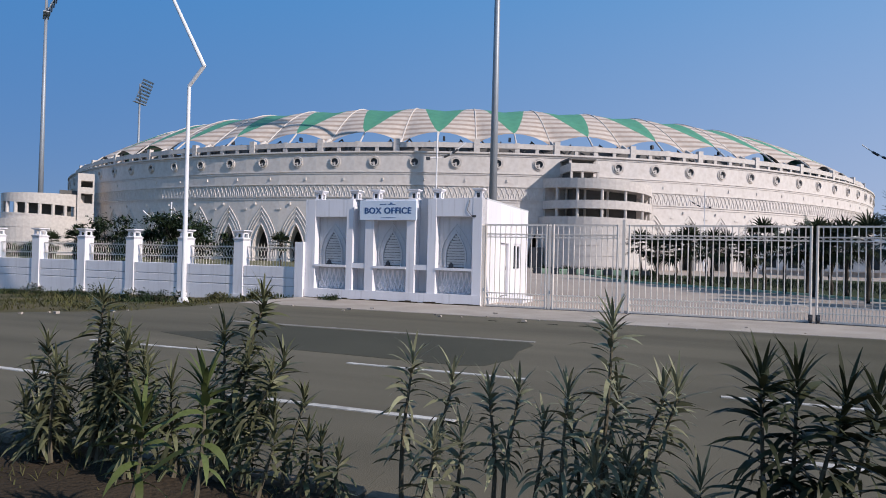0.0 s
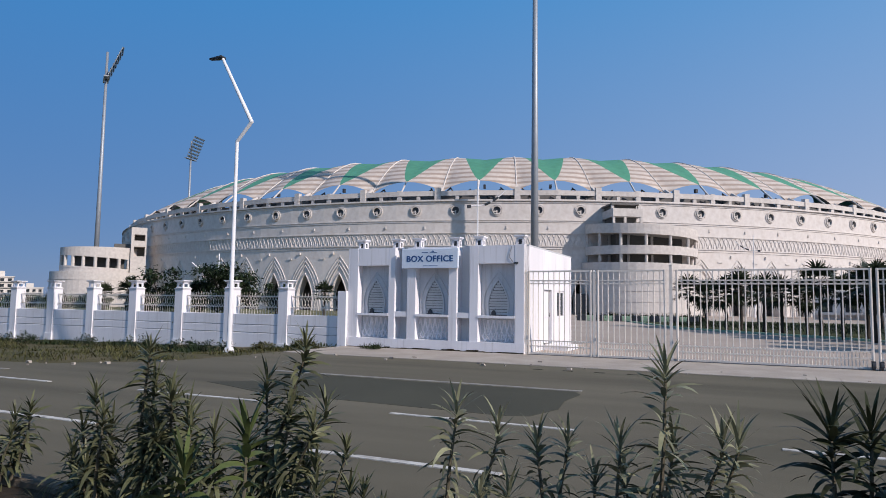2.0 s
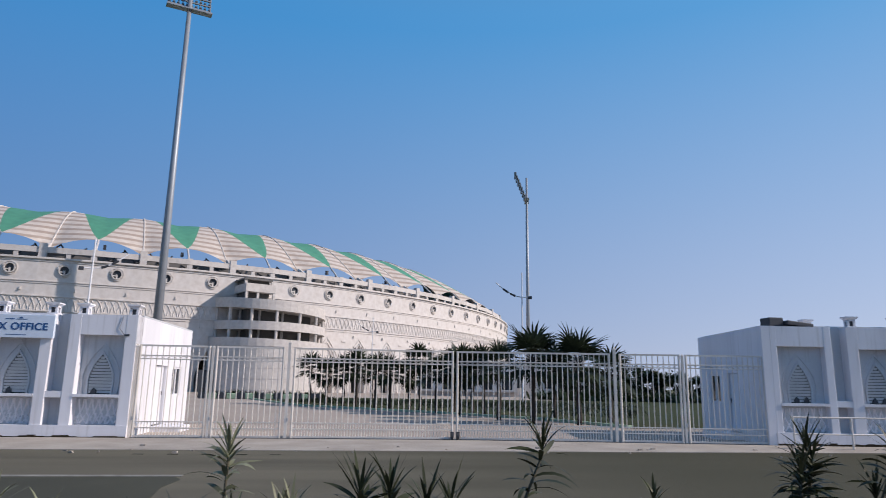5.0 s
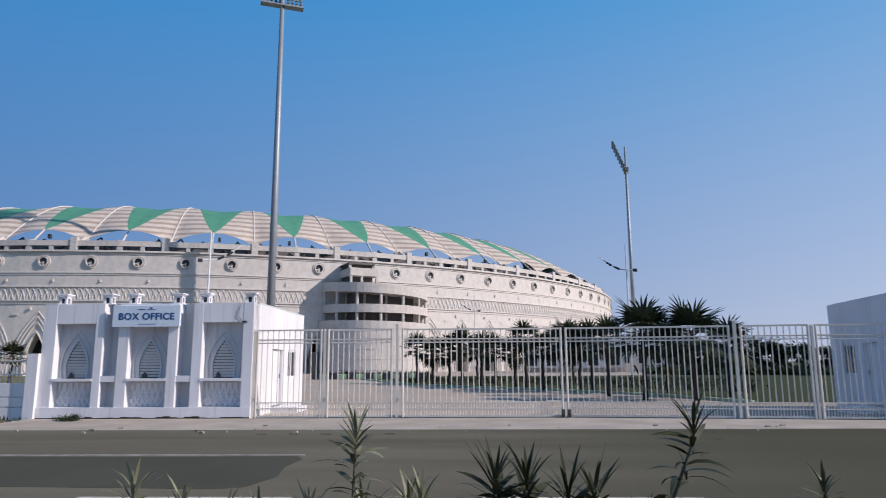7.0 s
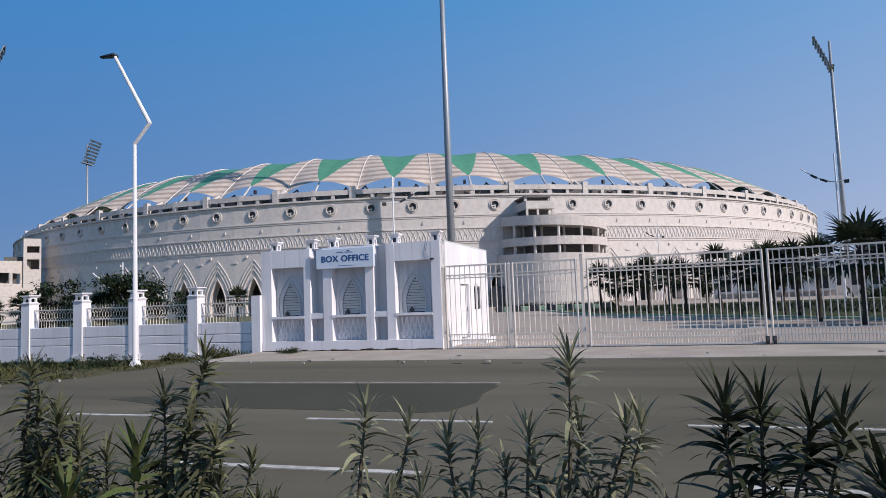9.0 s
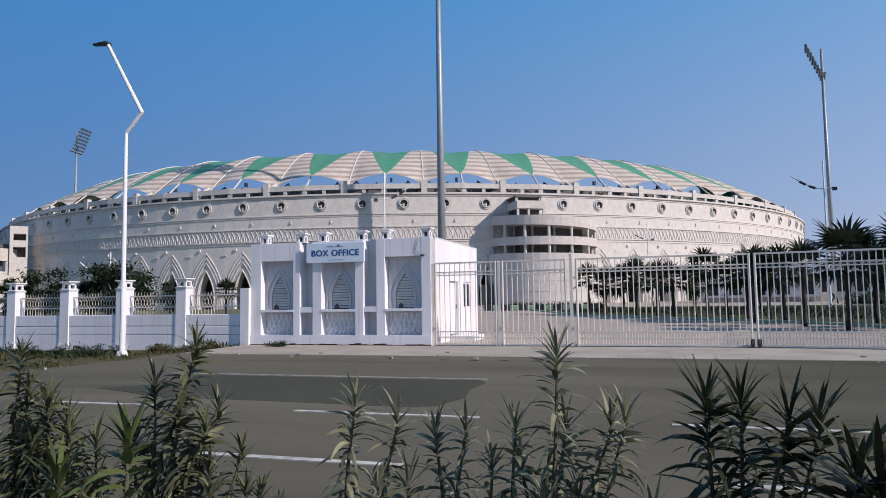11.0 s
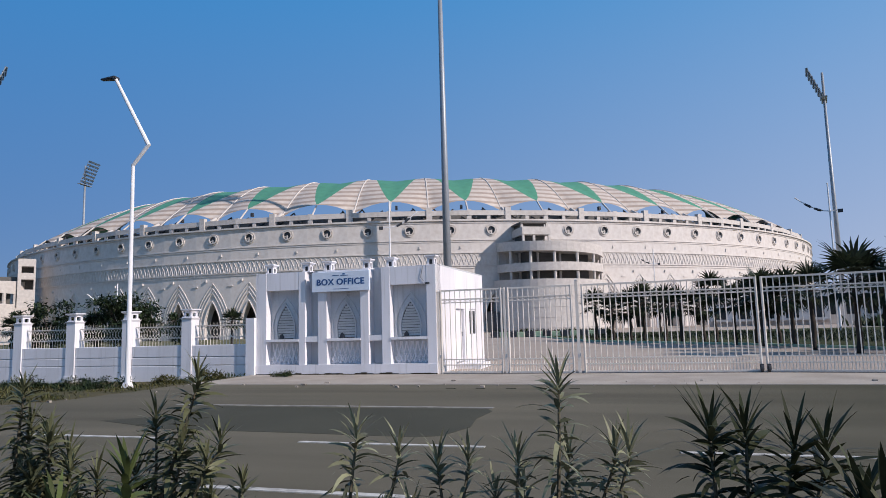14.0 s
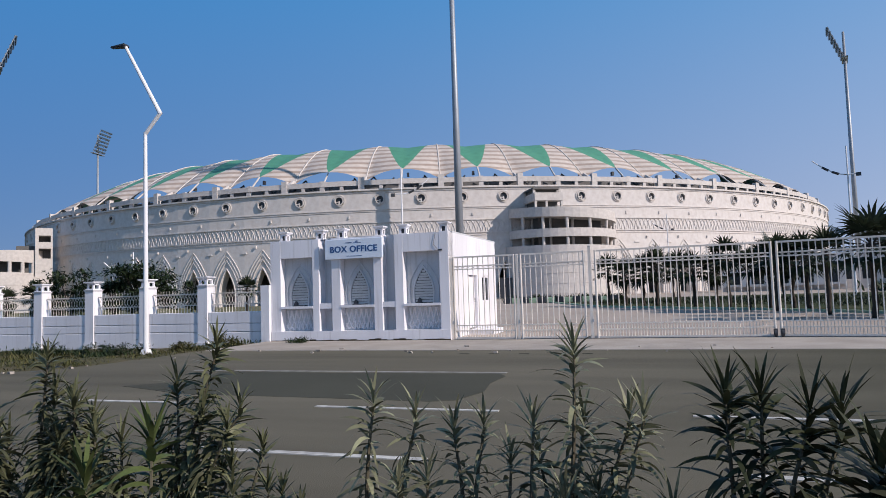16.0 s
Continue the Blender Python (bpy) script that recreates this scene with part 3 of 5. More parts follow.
ticket_office(FAR @ pose(26.35, 0, 0) @ Matrix.Diagonal((1, 0.84, 1.025, 1)), "white flat-roofed ticket office in shade, without a sign", False, True)
# clutter on the second roof
for x, y, w, h in ((20.2, 0.6, 0.5, 0.26), (20.9, 0.5, 0.9, 0.12)):
    bm = bmesh.new()
    box(bm, -w / 2, w / 2, -0.25, 0.25, 0, h)
    bmesh.ops.bevel(bm, geom=list(bm.edges), offset=0.03, segments=1, affect="EDGES")
    tagged(part("roof_box", bm, M_DARK, at=FAR @ pose(x, y, 3.615, 0, 0 if h > 0.2 else 6, 8)), "dark box lying on the flat roof", "box")
# queue rail before the second office
rail = thing("queue_railing", FAR, "white tubular queue railing on the pavement", "railing")
for z in (0.42, 0.88):
    bm = bmesh.new()
    tube(bm, [(19.75, -1.1, z), (26.3, -1.1, z)], 0.022, 8)
    part("rail", bm, M_GATE, rail)
for i in range(5):
    bm = bmesh.new()
    tube(bm, [(19.75 + i * 1.6375, -1.1, 0), (19.75 + i * 1.6375, -1.1, 0.88)], 0.028, 8)
    part("post", bm, M_GATE, rail)

# ---- boundary wall ----
wall = thing("wall_boundary", FRONT, "white boundary wall with piers and ornamental railing", "wall", kind="structure")


def pier_mesh():
    bm = bmesh.new()
    box(bm, -0.21, 0.21, -0.05, 0.39, -0.7, 1.98)
    box(bm, -0.25, 0.25, -0.09, 0.43, -0.7, 0.0)
    vs = box(bm, -0.21, 0.21, -0.05, 0.39, 1.98, 2.06)
    for v in vs[4:]:
        v.co.x *= 1.2
        v.co.y = 0.17 + (v.co.y - 0.17) * 1.2
    lantern(bm, 0, 0.17, 2.06, 0.4, 0.28)
    return mesh("pier", bm, M_WHITE)


def course_mesh(z0, z1):
    bm = bmesh.new()
    box(bm, 0.22, 2.44, -0.01, 0.28, z0, z1)
    bmesh.ops.bevel(bm, geom=[e for e in bm.edges], offset=0.012, segments=1, affect="EDGES")
    return mesh("wall_course", bm, M_WHITE)


def lattice_mesh():
    bm = bmesh.new()
    n = 16
    for i in range(n):
        x = 0.33 + 2.0 * i / (n - 1)
        tube(bm, [(x, 0.17, 1.07), (x, 0.17, 1.34)], 0.011, 4, False)
        tube(bm, [(x, 0.17, 1.72), (x, 0.17, 1.9)], [0.011, 0.004], 4)
        for sg in (-1, 1):
            pts = [(x + sg * 0.13 * math.sin(math.pi * t / 6) ** 1.0 + sg * 0.13 * t / 6 * 0, 0.17 + sg * 0.008, 1.3 + 0.45 * t / 6) for t in range(7)]
            tube(bm, [p for p in pts if 0.27 < p[0] < 2.39], 0.009, 4, False)
    return mesh("lattice", bm, M_GATE)


def bar_mesh(name, a, b, y, z0, z1, mat, h=0.02):
    bm = bmesh.new()
    box(bm, a, b, y - h, y + h, z0, z1)
    return mesh(name, bm, mat)


PIER, LATTICE = pier_mesh(), lattice_mesh()
COURSES = [course_mesh(a, b) for a, b in ((-0.7, 0.345), (0.37, 0.645), (0.67, 1.07))]
RAILS = [bar_mesh("rail", 0.25, 2.41, 0.17, z, z + 0.035, M_GATE) for z in (1.33, 1.74)]
bm = bmesh.new()
box(bm, 0.2, 2.46, 0.03, 0.24, -0.7, 1.02)
CORE = mesh("wall_core", bm, M_RECESS)
for i in range(16):
    s = -9.42 - 2.63 * i
    pier = part("pier", PIER, M_WHITE, wall, at=pose(s, 0, 0))
    for me in COURSES:
        part("wall_course", me, M_WHITE, wall, at=pose(s, 0, 0))
    part("wall_core", CORE, M_RECESS, wall, at=pose(s, 0, 0))
    railing = part("lattice", LATTICE, M_GATE, wall, "pale ornamental iron railing", at=pose(s, 0, 0))
    for me in RAILS:
        part("rail", me, M_GATE, railing)
bm = bmesh.new()
box(bm, -6.92, -6.58, -0.12, 0.3, -0.3, 1.97)
part("end_post", bm, M_WHITE, wall)
# the wall goes on past the second office
for i in range(8):
    here = FRONT.inverted() @ FAR @ pose(27.2 + 2.66 * i, 0, 0)
    part("pier", PIER, M_WHITE, wall, at=here)
    for me in COURSES:
        part("wall_course", me, M_WHITE, wall, at=here)
    part("lattice", LATTICE, M_GATE, wall, at=here)

# ---- gates ----
bm = bmesh.new()
tube(bm, [(0, 0, 0.1), (0, 0, 2.58)], 0.016, 5, False)
BAR = mesh("bar", bm, M_GATE)
bm = bmesh.new()
tube(bm, [(0, 0, 0.1), (0, 0, 0.46)], 0.012, 4, False)
SHORT = mesh("short_bar", bm, M_GATE)


def gate_leaf(s0, s1, name, label):
    ob = thing(name, (BEND if s0 > 9.42 else FRONT) @ pose(s0, 0.1, -0.03) @ Matrix.Diagonal((1, 1, 1.025, 1)), label, "gate", "gate leaves")
    w = s1 - s0
    for a in (0.03, w - 0.03):
        bm = bmesh.new()
        tube(bm, [(a, 0, 0.04), (a, 0, 2.62)], 0.036, 10)
        part("stile", bm, M_GATE, ob)
    for z, h in ((0.06, 0.05), (0.29, 0.03), (0.46, 0.03), (2.2, 0.025), (2.3, 0.03), (2.57, 0.05)):
        bm = bmesh.new()
        box(bm, 0.06, w - 0.06, -0.022, 0.022, z, z + h)
        part("rail", bm, M_GATE, ob)
    n = round(w / 0.165)
    for i in range(1, n):
        part("bar", BAR, M_GATE, ob, at=pose(w * i / n, 0, 0))
        part("short_bar", SHORT, M_GATE, ob, at=pose(w * (i - 0.5) / n, 0, 0))
    bm = bmesh.new()
    for i in range(n):
        x = w * (i + 0.5) / n
        pts = [(x + 0.062 * math.cos(t * math.pi / 4), 0, 2.262 + 0.04 * math.sin(t * math.pi / 4)) for t in range(9)]
        tube(bm, pts, 0.008, 3, False)
    part("ornament_band", bm, M_GATE, ob)
    return ob


LEAVES = [(0.1, 2.12, "fence_panel", "fixed pale metal bar panel beside the ticket office"), (2.28, 4.28, "gate_leaf", "pale metal bar gate leaf, closed"),
          (4.56, 9.4, "gate_leaf", "wide pale metal bar gate leaf, closed"), (9.48, 14.2, "gate_leaf", "wide pale metal bar gate leaf, closed"),
          (14.48, 16.35, "gate_leaf", "pale metal bar gate leaf, closed"), (16.5, 18.9, "fence_panel", "fixed pale metal bar panel beside the ticket office")]
for a, b, name, label in LEAVES:
    gate_leaf(a, b, name, label)
for s, h, w in ((0.04, 2.6, 0.05), (2.2, 2.6, 0.035), (4.42, 2.78, 0.042), (14.34, 2.78, 0.042), (16.42, 2.6, 0.035)):
    ob = thing("gate_post", (BEND if s > 9.42 else FRONT) @ pose(s, 0.1, 0.0), "square pale metal gate post with a cap", "gate post", "gate posts")
    bm = bmesh.new()
    box(bm, -w, w, -w, w, 0.0, h)
    part("shaft", bm, M_GATE, ob)
    bm = bmesh.new()
    vs = box(bm, -w * 1.25, w * 1.25, -w * 1.25, w * 1.25, h, h + 0.06)
    for v in vs[4:]:
        v.co.x *= 0.4
        v.co.y *= 0.4
    part("cap", bm, M_GATE, ob)
    bm = bmesh.new()
    for z in (0.5,):
        tube(bm, [(w, -w, z), (w, -w, z + 0.1)], 0.018, 6)
    part("hinge", bm, M_STEEL, ob)
for s in (9.36, 9.54):
    ob = thing("gate_roller", FRONT @ pose(s, 0.02, -0.015), "black rubber gate roller on the track", "roller", "gate rollers")
    bm = bmesh.new()
    tube(bm, [(-0.03, -0.03, 0.135), (0.03, -0.03, 0.135)], 0.1, 12)
    part("wheel", bm, M_DARK, ob)
    bm = bmesh.new()
    box(bm, -0.05, 0.05, -0.06, 0.0, 0.1, 0.26)
    part("fork", bm, M_DARK, ob)
ob = thing("gate_latch", FRONT @ pose(9.1, 0.04, 0.0), "small metal latch frame on the gate", "latch")
for z in (0.3, 0.48):
    bm = bmesh.new()
    box(bm, -0.22, 0.22, -0.02, 0.02, z, z + 0.025)
    part("bolt", bm, M_GATE, ob)
for at, a, b in ((FRONT, 0.1, 9.44), (BEND, 9.45, 18.9)):
    bm = bmesh.new()
    box(bm, a, b, -0.02, 0.28, 0.0, 0.022)
    tagged(part("gate_track", bm, M_DARK, at=at), "dark steel gate track in the apron", "track", kind="structure")

# ---- street lamp ----
lamp = thing("street_lamp", FRONT @ pose(-9.6, -2.62, 0.0), "white cranked steel street lamp with a flat head", "street lamp")
bm = bmesh.new()
tube(bm, [(0, 0, -0.1), (0, 0, 7.15)], [0.085, 0.058], 12)
part("pole", bm, M_POLE, lamp)
bm = bmesh.new()
tube(bm, [(0, 0, 7.1), (0.62, 0.0, 7.75)], [0.062, 0.066], 10)
part("crank", bm, M_POLE, lamp)
bm = bmesh.new()
tube(bm, [(0.62, 0, 7.71), (-0.82, 0, 10.2)], [0.07, 0.055], 10)
part("arm", bm, M_POLE, lamp)
bm = bmesh.new()
vs = box(bm, -1.42, -0.76, -0.14, 0.14, 10.16, 10.28)
for v in vs:
    if v.co.x < -1.1:
        v.co.y *= 0.6
        v.co.z = 10.22 + (v.co.z - 10.22) * 0.5 + 0.02
bmesh.ops.bevel(bm, geom=list(bm.edges), offset=0.03, segments=2, affect="EDGES")
part("head", bm, M_DARK, lamp, "dark flat lamp head")
bm = bmesh.new()
vs = box(bm, -0.15, 0.15, -0.15, 0.15, -0.24, 0.0)
for v in vs[4:]:
    v.co.x *= 0.6
    v.co.y *= 0.6
part("footing", bm, M_WHITE, lamp, "white painted footing")

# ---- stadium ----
# dark colour carries the concourse's shade; the stair head's roof slab shares it
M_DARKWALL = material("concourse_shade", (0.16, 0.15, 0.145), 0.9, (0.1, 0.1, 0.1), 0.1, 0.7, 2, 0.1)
CX, CY, R, BEARING = STADIUM
stadium = thing("stadium", pose(CX, CY, 0, 0, 0, -BEARING), "round cream stadium with a green and white canopy roof", "stadium")
BAY = 360 / 108
HB = R * math.tan(radians(BAY / 2)) + 0.01


def turned(deg):
    return pose(0, 0, 0, 0, 0, deg)


def wall_bay():
    """One bay of the outer wall, with a pointed portal through it."""
    bm = bmesh.new()
    half = arch(1.5, 0.0, 6.3)
    zt = 10.0
    n = len(half)
    for sx in (-1, 1):
        inner = [bm.verts.new((sx * x, -R, z)) for x, z in half]
        deep = [bm.verts.new((sx * x, -R + 1.6, z)) for x, z in half]
        outer = []
        for i, (x, z) in enumerate(half):
            t = i / (n - 1)
            outer.append(bm.verts.new((sx * HB, -R, zt * t / 0.7)) if t < 0.7 else bm.verts.new((sx * HB * (1 - t) / 0.3, -R, zt)))
        corner = bm.verts.new((sx * HB, -R, zt))
        for i in range(n - 1):
            q = [inner[i], outer[i], outer[i + 1], inner[i + 1]]
            if i / (n - 1) < 0.7 <= (i + 1) / (n - 1):
                q = [inner[i], outer[i], corner, outer[i + 1], inner[i + 1]]
            bm.faces.new(q)
            bm.faces.new((inner[i], inner[i + 1], deep[i + 1], deep[i]))
    a = [bm.verts.new((x, y, z)) for x, y, z in ((-HB, -R, zt), (HB, -R, zt), (HB, -R, 19.1), (-HB, -R, 19.1), (HB, -R + 0.8, 19.1), (-HB, -R + 0.8, 19.1))]
    bm.faces.new(a[:4])
    bm.faces.new((a[3], a[2], a[4], a[5]))
    return mesh("wall_bay", bm, M_STONE)


def mouldings():
    bm = bmesh.new()
    for z, h, d in ((18.85, 0.28, 0.3), (18.5, 0.1, 0.1), (15.55, 0.12, 0.12), (15.25, 0.1, 0.08), (13.35, 0.15, 0.15), (11.2, 0.16, 0.16), (10.8, 0.08, 0.1)):
        box(bm, -HB, HB, -R - d, -R, z, z + h)
    box(bm, 1.55, 1.72, -R - 0.14, -R, 14.25, 14.65)
    box(bm, 1.5, 1.77, -R - 0.2, -R, 14.2, 14.32)
    box(bm, -1.4, -1.15, -R - 0.25, -R, 9.9, 10.3)
    return mesh("moulding", bm, M_STONE)


def lattice_band():
    bm = bmesh.new()
    n = 8
    for i in range(n):
        x = -HB + 2 * HB * (i + 0.5) / n
        for sg in (-1, 1):
            tube(bm, [(x + sg * (0.75 - 0.75 * (t / 5) ** 1.8), -R - 0.03, 11.42 + 1.9 * t / 5) for t in range(6)], 0.06, 4, False)
    return mesh("lattice_band", bm, M_STONE)


def arch_ribs():
    bm = bmesh.new()
    for w, z1, d in ((1.62, 6.5, 0.22), (2.3, 7.9, 0.18), (2.75, 8.7, 0.15), (3.15, 9.5, 0.12)):
        half = arch(w, 0, z1)
        arch_rim(bm, 0, [(min(x, HB - 0.2), z) for x, z in half], -R - d, -R + 0.02, 0.11)
    box(bm, HB - 0.45, HB + 0.45, -R - 0.12, -R, 9.05, 9.25)
    return mesh("arch_rib", bm, M_STONE)


def roundel():
    bm = bmesh.new()
    n = 18
    for r0, r1, d in ((0.62, 0.78, 0.3), (0.9, 1.02, 0.16)):
        prev = None
        for k in range(n + 1):
            c, s = math.cos(2 * math.pi * k / n), math.sin(2 * math.pi * k / n)
            ring = [bm.verts.new((r * c, -R - e, 17.3 + r * s)) for r, e in ((r0, -0.02), (r0, d), (r1, d), (r1, -0.02))]
            if prev:
                for i in range(3):
                    bm.faces.new((prev[i], prev[i + 1], ring[i + 1], ring[i]))
            prev = ring
    return mesh("roundel", bm, M_STONE)


# flat dark disc on the wall: shade inside the vent, put into colour
def roundel_dark_disc():
    bm = bmesh.new()
    bm.faces.new([bm.verts.new((0.62 * math.cos(k * math.pi / 9), -R - 0.01, 17.3 + 0.62 * math.sin(k * math.pi / 9))) for k in range(18)])
    return mesh("vent_dark_disc", bm, M_DARK)


# pale bars added in place of the sunlit part of the vent's inside
def roundel_lit_bars():
    bm = bmesh.new()
    box(bm, -0.1, 0.1, -R - 0.2, -R - 0.015, 16.7, 17.3)
    box(bm, -0.55, 0.0, -R - 0.2, -R - 0.015, 17.0, 17.16)
    return mesh("vent_lit_bars", bm, M_STONE)


WB, MO, LB, AR, RO, RH, RV = wall_bay(), mouldings(), lattice_band(), arch_ribs(), roundel(), roundel_dark_disc(), roundel_lit_bars()
for i in range(-20, 21):
    at = turned(-0.70 + BAY * i)
    bay = part("wall_bay", WB, M_STONE, stadium, at=at)
    part("moulding", MO, M_STONE, bay)
    part("lattice_band", LB, M_STONE, bay, "interlaced arch frieze")
    part("arch_rib", AR, M_STONE, bay, "nested pointed arch mouldings")
    r = part("roundel", RO, M_STONE, bay, "round vent with a raised ring")
    part("vent_dark_disc", RH, M_DARK, bay)
    part("vent_lit_bars", RV, M_STONE, bay)


def ring_wall(bm, r, z0, z1, a0, a1, step=3.0, thick=0.0):
    n = max(2, round((a1 - a0) / step))
    prev = None
    for k in range(n + 1):
        a = radians(a0 + (a1 - a0) * k / n)
        rs = ((r, z0), (r, z1), (r - thick, z1), (r - thick, z0)) if thick else ((r, z0), (r, z1))
        cur = [bm.verts.new((q * math.sin(a), -q * math.cos(a), z)) for q, z in rs]
        if prev:
            m = len(cur)
            for i in range(m if thick else 1):
                bm.faces.new((prev[i], cur[i], cur[(i + 1) % m], prev[(i + 1) % m]))
        prev = cur


bm = bmesh.new()
ring_wall(bm, R - 0.05, 0, 19.1, 68.6, 290.6, 3.3, 0.7)
part("rear_wall", bm, M_STONE, stadium)
# dark inner wall, coloured for the shade seen through portals and parapet slots
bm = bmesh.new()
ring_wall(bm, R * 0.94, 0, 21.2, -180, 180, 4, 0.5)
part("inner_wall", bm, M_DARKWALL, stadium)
bm = bmesh.new()
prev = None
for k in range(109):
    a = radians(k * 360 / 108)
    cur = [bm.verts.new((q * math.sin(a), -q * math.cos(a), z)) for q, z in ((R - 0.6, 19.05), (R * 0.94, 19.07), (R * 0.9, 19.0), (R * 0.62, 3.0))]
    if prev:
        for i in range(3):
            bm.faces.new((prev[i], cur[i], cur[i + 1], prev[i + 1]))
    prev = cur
part("stand", bm, M_SHADE, stadium, "raked concrete stand, shade under the canopy put into its colour")

# canopy: white cloth over each rib, green cloth hung between
RB = 2 * BAY
R0, R1, ZT = 0.955 * R, 0.785 * R, 31.3


def half_width(v):
    return (RB / 2) * (1 - 0.88 * v ** 0.78)


def cloth(phi, v):
    """The canopy's surface; phi: degrees from the nearest rib."""
    q = min(1, abs(phi) / (RB / 2))
    z0 = 21.35 + 2.1 * math.sin(math.pi / 2 * q) ** 0.8
    rho = R0 + (R1 - R0) * v
    ridge = 0.42 * (1 - q) ** 1.15 * math.sin(math.pi * min(1, v * 0.82 + 0.02))
    sag = 0.35 * q ** 1.3 * math.sin(math.pi * min(1, v * 0.86 + 0.06))
    z = z0 + (ZT - z0) * math.sin(math.pi / 2 * v) ** 0.95 + ridge - sag
    a = radians(phi)
    return (rho * math.sin(a), -rho * math.cos(a), z)


def sheet(name, left, right, mat, n=8, m=12, centre=0.0):
    bm = bmesh.new()
    rows = []
    for j in range(m + 1):
        v = j / m
        a, b = left(v), right(v)
        row = []
        for i in range(n + 1):
            phi = a + (b - a) * i / n
            near = phi if phi <= RB / 2 else phi - RB
            x, y, z = cloth(near, v)
            r = math.hypot(x, y)
            row.append(bm.verts.new((r * math.sin(radians(phi)), -r * math.cos(radians(phi)), z)))
        rows.append(row)
    for p, q in zip(rows, rows[1:]):
        for i in range(n):
            bm.faces.new((p[i], p[i + 1], q[i + 1], q[i]))
    bmesh.ops.remove_doubles(bm, verts=bm.verts, dist=0.01)
    return mesh(name, bm, mat, True)


WHITE_CLOTH = sheet("white_cloth", lambda v: -half_width(v), half_width, M_FABRIC)
GREEN_CLOTH = sheet("green_cloth", lambda v: half_width(v) - 0.01, lambda v: RB - half_width(v) + 0.01, M_GREEN)
bm = bmesh.new()
tube(bm, [(x, y, z + 0.03) for x, y, z in (cloth(0, t / 10) for t in range(11))], 0.13, 6)
tube(bm, [(0, -R * 0.985, 20.0), (0, -R0, 22.0)], 0.35, 6)
RIB = mesh("rib", bm, M_CONCRETE)
bm = bmesh.new()
c = R * 0.987
hw = c * math.tan(radians(BAY)) + 0.02
box(bm, -hw, hw, -c, -c + 0.35, 20.1, 20.95)
BAND = mesh("parapet_band", bm, M_CONCRETE)
bm = bmesh.new()
box(bm, -0.3, 0.3, -c + 0.02, -c + 0.33, 19.05, 20.1)
STUB = mesh("parapet_stub", bm, M_CONCRETE)
bm = bmesh.new()
box(bm, -0.5, 0.5, -c - 0.15, -c + 0.7, 19.05, 21.5)
BLOCK = mesh("parapet_post", bm, M_CONCRETE)
bm = bmesh.new()
a = radians(RB / 2)
x, y, z = cloth(RB / 2, 0)
tube(bm, [(c * math.sin(a), -c * math.cos(a), 20.0), (x, y, z)], 0.16, 6)
box(bm, c * math.sin(a) - 0.4, c * math.sin(a) + 0.4, -c * math.cos(a) - 0.1, -c * math.cos(a) + 0.4, 19.05, 21.1)
STRUT = mesh("strut", bm, M_CONCRETE)
bm = bmesh.new()
for i in range(7):
    p, q = (radians(RB * (f - 0.5)) for f in (i / 7, (i + 1) / 7))
    lo, hi = (R * 0.945, 20.3), (R * 0.925, 21.9 + 0.9 * math.sin(math.pi * (i + 0.5) / 7))
    (r0, z0), (r1, z1) = (lo, hi) if i % 2 else (hi, lo)
    tube(bm, [(r0 * math.sin(p), -r0 * math.cos(p), z0), (r1 * math.sin(q), -r1 * math.cos(q), z1)], 0.13, 5, False)
TRUSS = mesh("truss", bm, M_DARK)
bm = bmesh.new()
box(bm, -0.2, 0.2, -R0 - 0.4, -R0 + 0.2, 21.9, 22.6)
FLOOD = mesh("canopy_lamp", bm, M_DARK)
for k in range(54):
    at = turned(0.967 + RB * k)
    panel = part("canopy_bay", WHITE_CLOTH, M_FABRIC, stadium, "white canopy cloth with purlin shadows coloured in as stripes", at=at)
    part("green_cloth", GREEN_CLOTH, M_GREEN, panel, "green canopy cloth triangle")
    part("rib", RIB, M_CONCRETE, panel)
    part("parapet_band", BAND, M_CONCRETE, panel)
    part("parapet_post", BLOCK, M_CONCRETE, panel)
    part("strut", STRUT, M_CONCRETE, panel)
    part("truss", TRUSS, M_DARK, panel, "dark steel bracing under the canopy edge")
    for f in (-0.5, 0.5):
        part("parapet_stub", STUB, M_CONCRETE, panel, at=turned(BAY * f))
    if k % 3 != 1:
        part("canopy_lamp", FLOOD, M_DARK, panel, "dark lamp under the canopy edge", at=turned(RB * 0.5 + (0.5 if k % 2 else -0.4)))


def drum(bm, ax, ay, z0, z1, a0=-105, a1=105, thick=0.35, n=28, dz=0.0, dt=None):
    """A curved band on an ellipse round (0, 0), bulging to -y; dz, dt: rise of its lower and upper edge from end to end."""
    prev = None
    for k in range(n + 1):
        a = radians(a0 + (a1 - a0) * k / n)
        lo, hi = z0 + dz * k / n, z1 + (dz if dt is None else dt) * k / n
        cur = [bm.verts.new(((ax - t) * math.sin(a), -(ay - t) * math.cos(a), z)) for t, z in ((0, lo), (0, hi), (thick, hi), (thick, lo))]
        if prev:
            for i in range(4):
                bm.faces.new((prev[i], cur[i], cur[(i + 1) % 4], prev[(i + 1) % 4]))
        else:
            bm.faces.new(cur)
        prev = cur
    bm.faces.new(prev[::-1])


